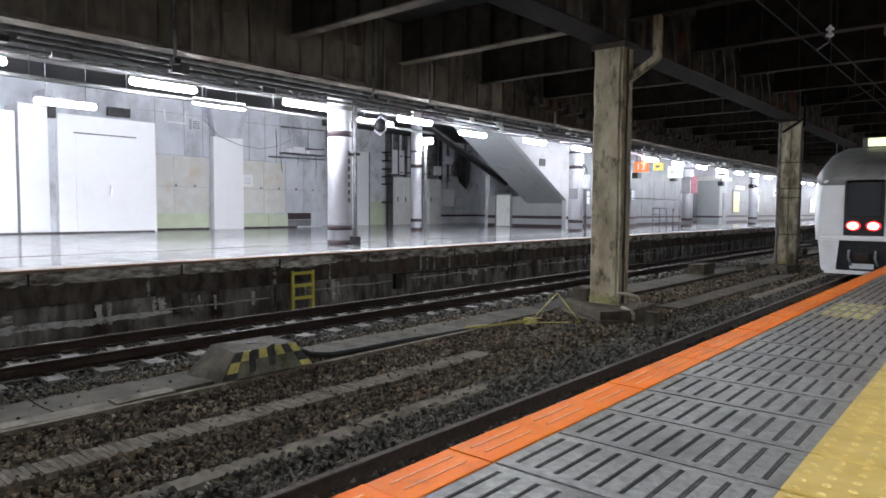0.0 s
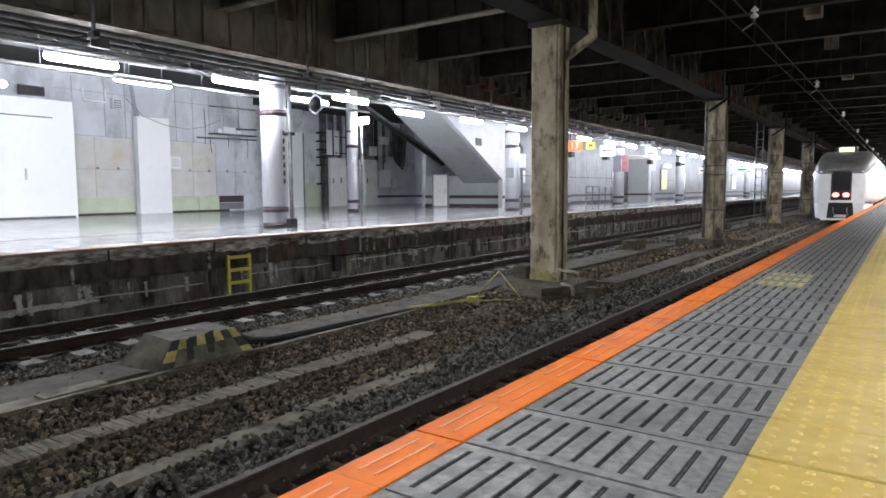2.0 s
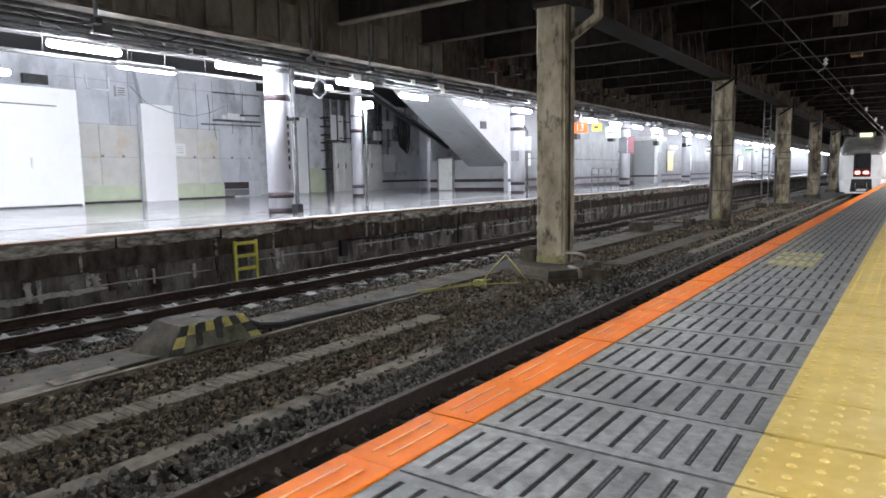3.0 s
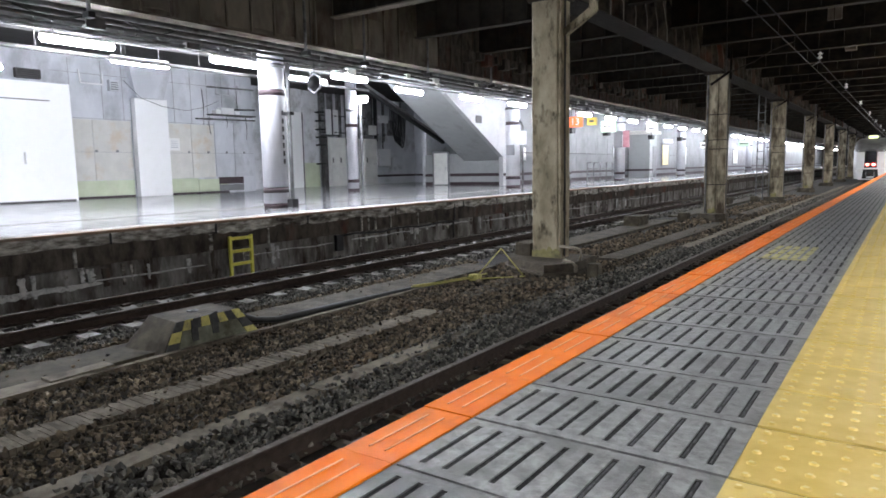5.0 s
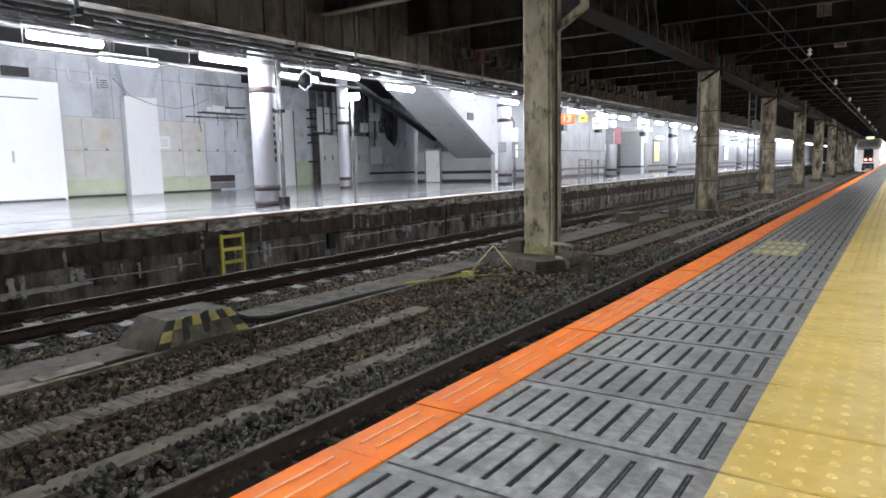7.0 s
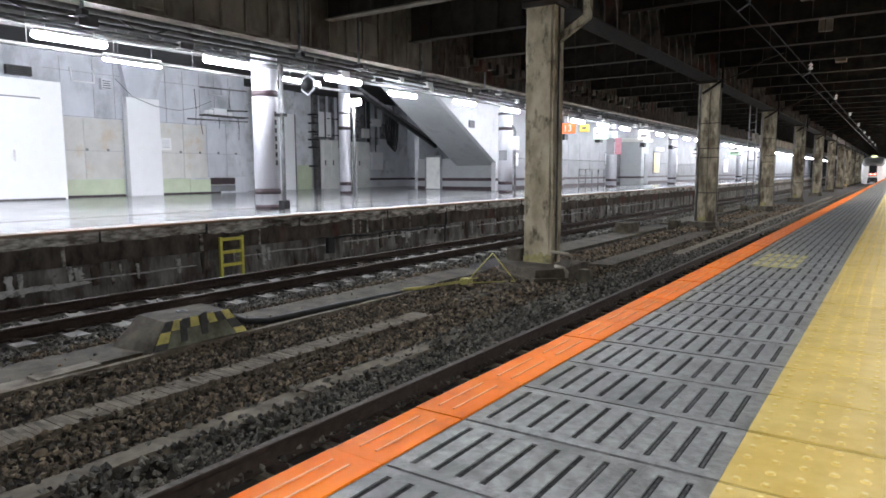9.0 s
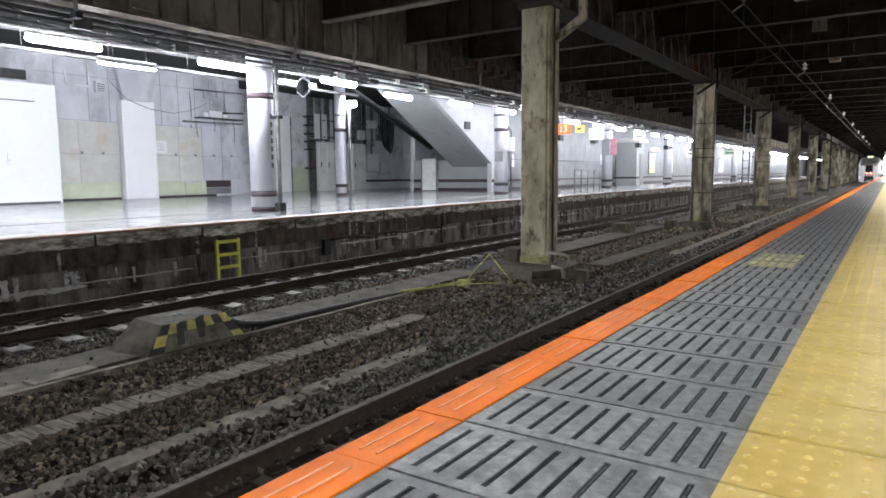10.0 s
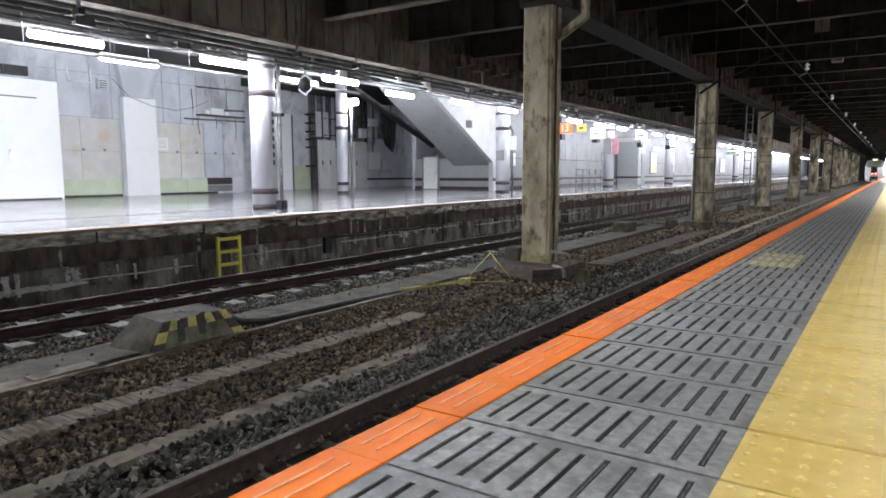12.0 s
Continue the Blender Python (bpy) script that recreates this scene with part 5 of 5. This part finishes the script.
part("conduit", tube([(-17.56, 31, 1.62), (-17.56, 95, 1.62)], 0.022, 6), PIPE_GREY, long_wall, "thin grey conduit")
for y, x in ((33.2, -14.9), (37.5, -14.6), (46.0, -14.7), (51.5, -14.3), (60.5, -14.6), (66.0, -14.4)):
    ob = thing("platform_camera", "dark camera box hanging beneath the platform pipes", "camera")
    part("body", box(x - 0.16, x + 0.16, y - 0.2, y + 0.25, 2.55, 2.85, 0.03), DARK_METAL, ob)
    part("stem", tube([(x, y, 2.85), (x, y, CEIL_Z)], 0.03, 6), PIPE_DARK, ob)
for y, z0, w, h, mat in ((32.6, 1.2, 0.5, 0.7, PAPER), (38.4, 1.5, 0.45, 0.6, WALL_GREY), (46.4, 1.4, 0.6, 0.8, WALL_GREY)):
    ob = thing("wall_poster", "small poster fixed to the platform wall", "poster")
    part("frame", box(-17.585, -17.56, y - 0.05, y + w + 0.05, z0 - 0.05, z0 + h + 0.05), PIPE_GREY, ob)
    part("sheet", box(-17.56, -17.552, y, y + w, z0, z0 + h), mat, ob)

# ---- small things by the tracks ----
ladder = thing("yellow_ladder", "yellow steel step ladder against the platform edge", "ladder")
for y in (8.0, 8.5):
    part("rail", box(FAR_EDGE + 0.02, FAR_EDGE + 0.075, y - 0.028, y + 0.028, -1.2, -0.42, 0.006), YELLOW_PAINT, ladder)
for z in (-0.47, -0.72, -0.97):
    part("rung", box(FAR_EDGE + 0.02, FAR_EDGE + 0.075, 8.029, 8.471, z - 0.03, z + 0.03, 0.006), YELLOW_PAINT, ladder)

hazard = thing("concrete_ramp_block", "concrete block with worn yellow and black warning stripes", "concrete block")
block_bm = bmesh.new()
low = [(-7.3, 3.8), (-6.58, 3.92), (-6.58, 5.36), (-7.3, 5.36)]
top = [(-7.26, 4.25), (-6.61, 4.17), (-6.64, 5.03), (-7.22, 5.06)]
lv = [block_bm.verts.new((x, y, -1.3)) for x, y in low]
tv = [block_bm.verts.new((x, y, -0.85)) for x, y in top]
block_bm.faces.new(lv[::-1])
block_bm.faces.new(tv)
for i in range(4):
    block_bm.faces.new((lv[i], lv[(i + 1) % 4], tv[(i + 1) % 4], tv[i]))
part("block", rough_up(block_bm, 0.008, 3.5, 5), CONCRETE_OLD, hazard)
part("hole", add_lathe(bmesh.new(), [(0.07, -0.86), (0.07, -0.843), (0.03, -0.843), (0.03, -0.86)], 14, (-7.0, 4.65, 0)), DARK_METAL, hazard, "dark lifting hole")


def front_point(u, v):
    """A point on the block's striped side: u along it, v from foot to top."""
    a = Vector((-6.58, 3.95, -1.25)).lerp(Vector((-6.58, 5.34, -1.25)), u)
    b = Vector((-6.61, 4.17, -0.85)).lerp(Vector((-6.64, 5.03, -0.85)), u)
    return a.lerp(b, v) + Vector((0.004, 0, 0.0))


def stripe(u0, u1, v0, v1, lean, mat):
    bm = bmesh.new()
    quad = [front_point(u0, v0), front_point(u1, v0), front_point(u1 + lean, v1), front_point(u0 + lean, v1)]
    vs = [bm.verts.new(p) for p in quad]
    face = bm.faces.new(vs)
    out = bmesh.ops.extrude_face_region(bm, geom=[face])["geom"]
    for v in out:
        if isinstance(v, bmesh.types.BMVert):
            v.co += Vector((0.012, 0, 0.004))
    part("stripe", bm, mat, hazard)


for i in range(8):
    stripe(0.002 + 0.125 * i, 0.122 + 0.125 * i, 0.72, 1.0, 0.0, HAZARD_YELLOW if i % 2 else HAZARD_BLACK)
for v0, v1, left, right in ((0.42, 0.715, HAZARD_YELLOW, HAZARD_BLACK), (0.2, 0.415, HAZARD_BLACK, HAZARD_YELLOW), (0.08, 0.195, HAZARD_YELLOW, HAZARD_BLACK)):
    stripe(0.002, 0.125, v0, v1, 0.0, left)
    stripe(0.875, 0.998, v0, v1, 0.0, right)
stripe(0.13, 0.87, 0.08, 0.715, 0.0, MOSSY_FACE)
for u, w, v in ((0.26, 0.07, 0.42), (0.5, 0.07, 0.5)):
    quad = prism([(0, 0), (w * 1.2, 0), (w * 1.2, 0.26), (0, 0.24)], "x", 0.0, 0.006)
    p = front_point(u, v)
    part("drip", quad, HAZARD_BLACK, hazard, "black paint run", pose(p.x + 0.015, p.y, p.z - 0.02, 0, -4, 0))

hose = thing("rubber_hose", "thick black rubber hose along the slabs", "hose")
part("hose", tube([(-6.95, 5.25, -1.0), (-6.85, 5.45, -1.1), (-6.72, 5.7, -1.13), (-6.68, 6.3, -1.13), (-6.66, 7.0, -1.13), (-6.62, 7.7, -1.14), (-6.6, 8.4, -1.15),
                   (-6.5, 8.9, -1.16)], 0.042, 8), RUBBER, hose)
poles = thing("fallen_barrier", "heap of yellow poles and rope by the footing", "barrier")
for a, b in (((-6.5, 8.3, -1.14), (-5.95, 9.75, -1.1)), ((-6.45, 8.4, -1.12), (-5.9, 9.9, -1.06)), ((-6.0, 9.6, -1.15), (-5.95, 10.5, -0.68)),
             ((-5.95, 10.5, -0.68), (-5.5, 10.55, -1.18)), ((-6.0, 9.6, -1.12), (-5.45, 10.5, -1.16)), ((-6.55, 8.6, -1.13), (-6.1, 9.6, -1.12))):
    part("pole", tube([(a[0] - 0.14, a[1], a[2]), (b[0] - 0.14, b[1], b[2])], 0.012, 6), ROPE, poles)
part("knot", rough_up(box(-6.24, -6.06, 9.6, 9.78, -1.16, -1.05, 0.03), 0.02, 9, 2), ROPE, poles, "knotted yellow rope")

# ---- train ----


def body_section(half, z0, z1, shoulder, crown):
    """Half width, floor, top, the height where the sides start to lean in, width of the roof's flat."""
    s = [(-half * 0.97, z0), (-half, z0 + 0.5), (-half, shoulder), (-half * 0.95, shoulder + 0.3), (-half * 0.82, z1 - 0.18), (-crown, z1 - 0.03), (0, z1)]
    return s + [(-x, z) for x, z in s[-2::-1]]


def loft(bm, sections):
    rings = [[bm.verts.new((x, y, z)) for x, z in s] for y, s in sections]
    k = len(rings[0])
    for a, b in zip(rings, rings[1:]):
        for i in range(k):
            bm.faces.new((a[i], a[(i + 1) % k], b[(i + 1) % k], b[i])).smooth = True
    bm.faces.new(rings[0][::-1])
    bm.faces.new(rings[-1])
    return bm


def wheel(parent, x, y):
    m = Matrix.Translation((x, y, RAIL_Z + 0.43)) @ Matrix.Rotation(math.pi / 2, 4, "Y")
    bm = add_lathe(bmesh.new(), [(0.12, -0.09), (0.36, -0.06), (0.43, -0.05), (0.43, 0.04), (0.46, 0.05), (0.46, 0.07), (0.1, 0.08)], 20)
    bmesh.ops.transform(bm, matrix=m, verts=bm.verts)
    part("wheel", bm, RAIL_SIDE, parent)


train = thing("express_train", "white express train with red tail lamps driving away", "train", at=pose(NEAR_TRACK, 21.0, 0))
# rear car: the sloped nose at y = 0, the car runs ahead
nose = [(0.0, body_section(1.06, 0.1, 1.8, 1.25, 0.72)), (0.14, body_section(1.17, 0.07, 1.92, 1.32, 0.76)), (0.5, body_section(1.28, 0.04, 2.14, 1.48, 0.82)),
        (1.1, body_section(1.37, 0.02, 2.38, 1.62, 0.88)), (2.2, body_section(1.43, 0.0, 2.68, 1.74, 0.92)), (3.4, body_section(1.45, 0.0, 2.86, 1.85, 0.95)),
        (5.0, body_section(1.45, 0.0, 2.9, 1.95, 0.95)), (20.2, body_section(1.45, 0.0, 2.9, 1.95, 0.95))]
bm = loft(bmesh.new(), nose)
bm.faces.ensure_lookup_table()
for f in bm.faces:
    c = f.calc_center_median()
    if c.z > 2.6 and c.y > 3:
        f.material_index = 1
part("body", bm, [TRAIN_WHITE, TRAIN_ROOF], train, "white car body with a grey roof")
# grey hood: the upper part of the nose, swelling a little over the white cheeks
hood = loft(bmesh.new(), [(y - 0.03, [(x * 1.03, z + 0.03) for x, z in sec[3:10]]) for y, sec in nose[:6]])
part("hood", hood, TRAIN_HOOD, train, "dull grey windscreen hood")
part("display_housing", box(-0.5, 0.5, 2.72, 3.6, 2.7, 3.12, 0.05), TRAIN_ROOF, train, "dark housing")
part("display", box(-0.36, 0.36, 2.66, 2.8, 2.84, 3.08, 0.03), DISPLAY, train, "lit greenish train display")
part("front_door", box(-0.47, 0.47, -0.03, 0.05, 0.2, 1.74, 0.02), DARK_METAL, train, "black front panel")
part("door_window", box(-0.38, 0.38, -0.045, -0.03, 0.72, 1.66, 0.01), TRAIN_GLASS, train, "dark windscreen")
for s in (-1, 1):
    bm = add_lathe(bmesh.new(), [(0.135, -0.02), (0.15, 0.0), (0.13, 0.03), (0.05, 0.045)], 20)
    bmesh.ops.transform(bm, matrix=Matrix.Translation((0.235 * s, -0.04, 0.47)) @ Matrix.Rotation(math.pi / 2, 4, "X") @ Matrix.Diagonal((1.15, 0.85, 1, 1)), verts=bm.verts)
    lens = part("tail_lamp", bm, TAIL, train, "glowing red tail lamp")
    bm = add_lathe(bmesh.new(), [(0.115, 0.03), (0.115, 0.045), (0.04, 0.06)], 16)
    bmesh.ops.transform(bm, matrix=Matrix.Translation((0.235 * s, -0.04, 0.47)) @ Matrix.Rotation(math.pi / 2, 4, "X") @ Matrix.Diagonal((1.15, 0.85, 1, 1)), verts=bm.verts)
    part("bulb", bm, TAIL_CORE, lens, "pale glowing core")
    part("front_panel", box(min(0.5 * s, 0.99 * s), max(0.5 * s, 0.99 * s), -0.012, 0.03, 0.2, 1.72, 0.03), TRAIN_WHITE, train)
    part("skirt", loft(bmesh.new(), [(-0.06, [(0.62 * s, -0.82), (0.55 * s, 0.06), (1.06 * s, 0.06), (0.95 * s, -0.78)]),
                                     (1.6, [(0.9 * s, -0.82), (0.9 * s, 0.06), (1.4 * s, 0.06), (1.3 * s, -0.8)])]), TRAIN_WHITE, train, "white skirt")
part("lip", box(-1.05, 1.05, -0.07, 0.06, 0.065, 0.15, 0.02), TRAIN_WHITE, train, "white bumper strip")
part("spoiler", box(-0.9, 0.9, -0.05, 0.3, -0.86, -0.76, 0.02), TRAIN_WHITE, train, "white lower lip")
part("coupler_recess", box(-0.6, 0.6, 0.05, 0.5, -0.76, 0.06), DARK_METAL, train, "dark coupler recess")
part("coupler", box(-0.16, 0.16, -0.12, 0.3, -0.5, -0.28, 0.03), RAIL_SIDE, train, "rusty coupler")
for x in (-0.32, 0.3):
    part("hose", tube([(x, 0.0, -0.2), (x, -0.08, -0.4), (x + 0.08, -0.06, -0.62)], 0.03, 6), PIPE_GREY, train, "brake hose")
part("number_plate", box(-0.28, 0.28, -0.062, -0.05, -0.7, -0.56), WALL_GREY, train, "grey plate")
for car in range(3):
    y = 20.8 * car
    if car:
        part("body", loft(bmesh.new(), [(y, body_section(1.45, 0.0, 2.9, 1.95, 0.95)), (y + 20.2, body_section(1.45, 0.0, 2.9, 1.95, 0.95))]),
             TRAIN_WHITE, train, "white car body")
        part("gangway", box(-0.6, 0.6, y - 0.6, y, 0.1, 2.3, 0.05), RUBBER, train, "dark gangway bellows")
    for s in (-1, 1):
        for k in range(9):
            part("side_window", box(min(1.44 * s, 1.462 * s), max(1.44 * s, 1.462 * s), y + 3.6 + 1.7 * k, y + 4.9 + 1.7 * k, 0.95, 1.7, 0.01), TRAIN_GLASS, train,
                 "dark side window")
        part("undercarriage", box(min(0.9 * s, 1.3 * s), max(0.9 * s, 1.3 * s), y + 5.5, y + 14.5, -0.8, 0.0, 0.05), DARK_METAL, train)
        for by in (2.2, 4.3, 15.9, 18.0):
            wheel(train, 0.566 * s, y + by)
    part("bogie", box(-0.95, 0.95, y + 1.8, y + 4.7, -0.72, -0.45, 0.05), DARK_METAL, train)
    part("bogie", box(-0.95, 0.95, y + 15.5, y + 18.4, -0.72, -0.45, 0.05), DARK_METAL, train)
part("pantograph_box", box(-0.5, 0.5, 8.0, 10.0, 2.89, 3.05, 0.05), TRAIN_ROOF, train, "roof equipment")

# ---- near platform tiles, 0.4 m long, laid in rows ----
def orange_tile():
    bm = box(0.006, GREY0 - EDGE - 0.011, 0.0015, 0.3985, -0.04, 0.0, 0.003)
    for f in bm.faces:
        f.material_index = 0
    for x in (0.062, 0.122):
        add_box(bm, x, x + 0.0065, 0.055, 0.345, -0.001, 0.0025)
    for f in bm.faces:
        if f.calc_center_median().z > 0.0005:
            f.material_index = 1
    return mesh_of("orange_tile", bm, [ORANGE, ORANGE_LINE])


def grey_tile(w):
    """A ribbed tile: ten sunk slots, dark with grime."""
    bm = bmesh.new()
    pitch, slot = 0.0725, 0.019
    first_ = w / 2 - 4.5 * pitch
    xs = [0.003]
    for k in range(10):
        xs += [first_ + pitch * k - slot / 2, first_ + pitch * k + slot / 2]
    xs.append(w)
    ys = [0.006, 0.05, 0.35, 0.394]
    top = {}

    def v(x, y, z):
        key = (round(x, 4), round(y, 4), round(z, 4))
        if key not in top:
            top[key] = bm.verts.new((x, y, z))
        return top[key]

    for i in range(len(xs) - 1):
        for j in range(3):
            a, b, c, d = xs[i], xs[i + 1], ys[j], ys[j + 1]
            if i % 2 == 1 and j == 1:
                f = bm.faces.new((v(a, c, -0.0045), v(b, c, -0.0045), v(b, d, -0.0045), v(a, d, -0.0045)))
                f.material_index = 1
                if i > 11:
                    # the slots towards the yellow tiles keep a worn rib
                    first_new = len(bm.faces)
                    add_box(bm, a + 0.0065, b - 0.0065, c + 0.012, d - 0.012, -0.006, -0.002)
                    bm.faces.ensure_lookup_table()
                    for g in bm.faces[first_new:]:
                        g.material_index = 2
                for p, q in (((a, c), (b, c)), ((b, c), (b, d)), ((b, d), (a, d)), ((a, d), (a, c))):
                    bm.faces.new((v(*p, 0), v(*q, 0), v(*q, -0.0045), v(*p, -0.0045)))
            else:
                bm.faces.new((v(a, c, 0), v(b, c, 0), v(b, d, 0), v(a, d, 0)))
    x0, x1, y0, y1 = xs[0], xs[-1], ys[0], ys[-1]
    for p, q in (((x0, y0), (x1, y0)), ((x1, y0), (x1, y1)), ((x1, y1), (x0, y1)), ((x0, y1), (x0, y0))):
        bm.faces.new((bm.verts.new((*p, 0)), bm.verts.new((*q, 0)), bm.verts.new((*q, -0.03)), bm.verts.new((*p, -0.03))))
    return mesh_of("grey_tile", bm, [GREY_TILE, SLOT, WORN_RIB])


def yellow_tile(w):
    bm = box(0.0, w, 0.008, 0.392, -0.03, 0.0, 0.002)
    for i in range(5):
        for j in range(5):
            x, y = w * (i + 0.5) / 5, 0.4 * (j + 0.5) / 5
            low = [bm.verts.new((x + 0.0135 * math.cos(a), y + 0.0135 * math.sin(a), 0.0)) for a in (math.pi * k / 4 for k in range(8))]
            high = [bm.verts.new((x + 0.0075 * math.cos(a), y + 0.0075 * math.sin(a), 0.0055)) for a in (math.pi * k / 4 for k in range(8))]
            for k in range(8):
                bm.faces.new((low[k], low[(k + 1) % 8], high[(k + 1) % 8], high[k])).smooth = True
            bm.faces.new(high).material_index = 1
    return mesh_of("yellow_tile", bm, [YELLOW, YELLOW_DOT])


marking = thing("floor_marking", "worn yellow painted boarding mark on the grey tiles", "floor marking")
for i in range(5):
    for j in range(3):
        x = -0.985 + 0.0725 * i
        part("paint", box(x, x + 0.045, 6.07 + 0.33 * j, 6.33 + 0.33 * j, 0.0, 0.004), WORN_YELLOW, marking)
part("paint", box(-1.0, -0.64, 6.0, 6.045, 0.0, 0.004), WORN_YELLOW, marking)

GW = YELLOW0 - GREY0
o_data, g_data, y_data = orange_tile(), grey_tile(GW), yellow_tile(0.345)
rng = random.Random(21)
for i in range(150):
    y = -3.49 + 0.4 * i
    for name, data, x in (("orange_tile", o_data, EDGE), ("grey_tile", g_data, GREY0), ("yellow_tile", y_data, YELLOW0),
                          ("yellow_tile", y_data, YELLOW0 + 0.345)):
        ob = new(name, data)
        ob.parent = near_platform
        ob.matrix_basis = pose(x, y, rng.uniform(-0.0015, 0.0015))
rest = bmesh.new()
add_box(rest, EDGE, GREY0, 56.51, Y1, -0.03, 0)
part("edge_strip", rest, ORANGE, near_platform, "orange edge tiles")
part("edge_strip", box(GREY0, YELLOW0, 56.51, Y1, -0.03, 0), GREY_TILE, near_platform, "grey tiles")
part("edge_strip", box(YELLOW0, YELLOW0 + 0.69, 56.51, Y1, -0.03, 0), YELLOW, near_platform, "yellow tiles")
part("edge_strip", box(EDGE, 0.36, Y0, -3.49, -0.03, 0), GREY_TILE, near_platform, "grey tiles")


# ---- what moves ----
def motions():
    walk(train, [(t, pose(NEAR_TRACK, 21.0 + 9.75 * t, 0)) for t in (0.0, 3.0, 6.0, 9.0, 12.0)])


motions()
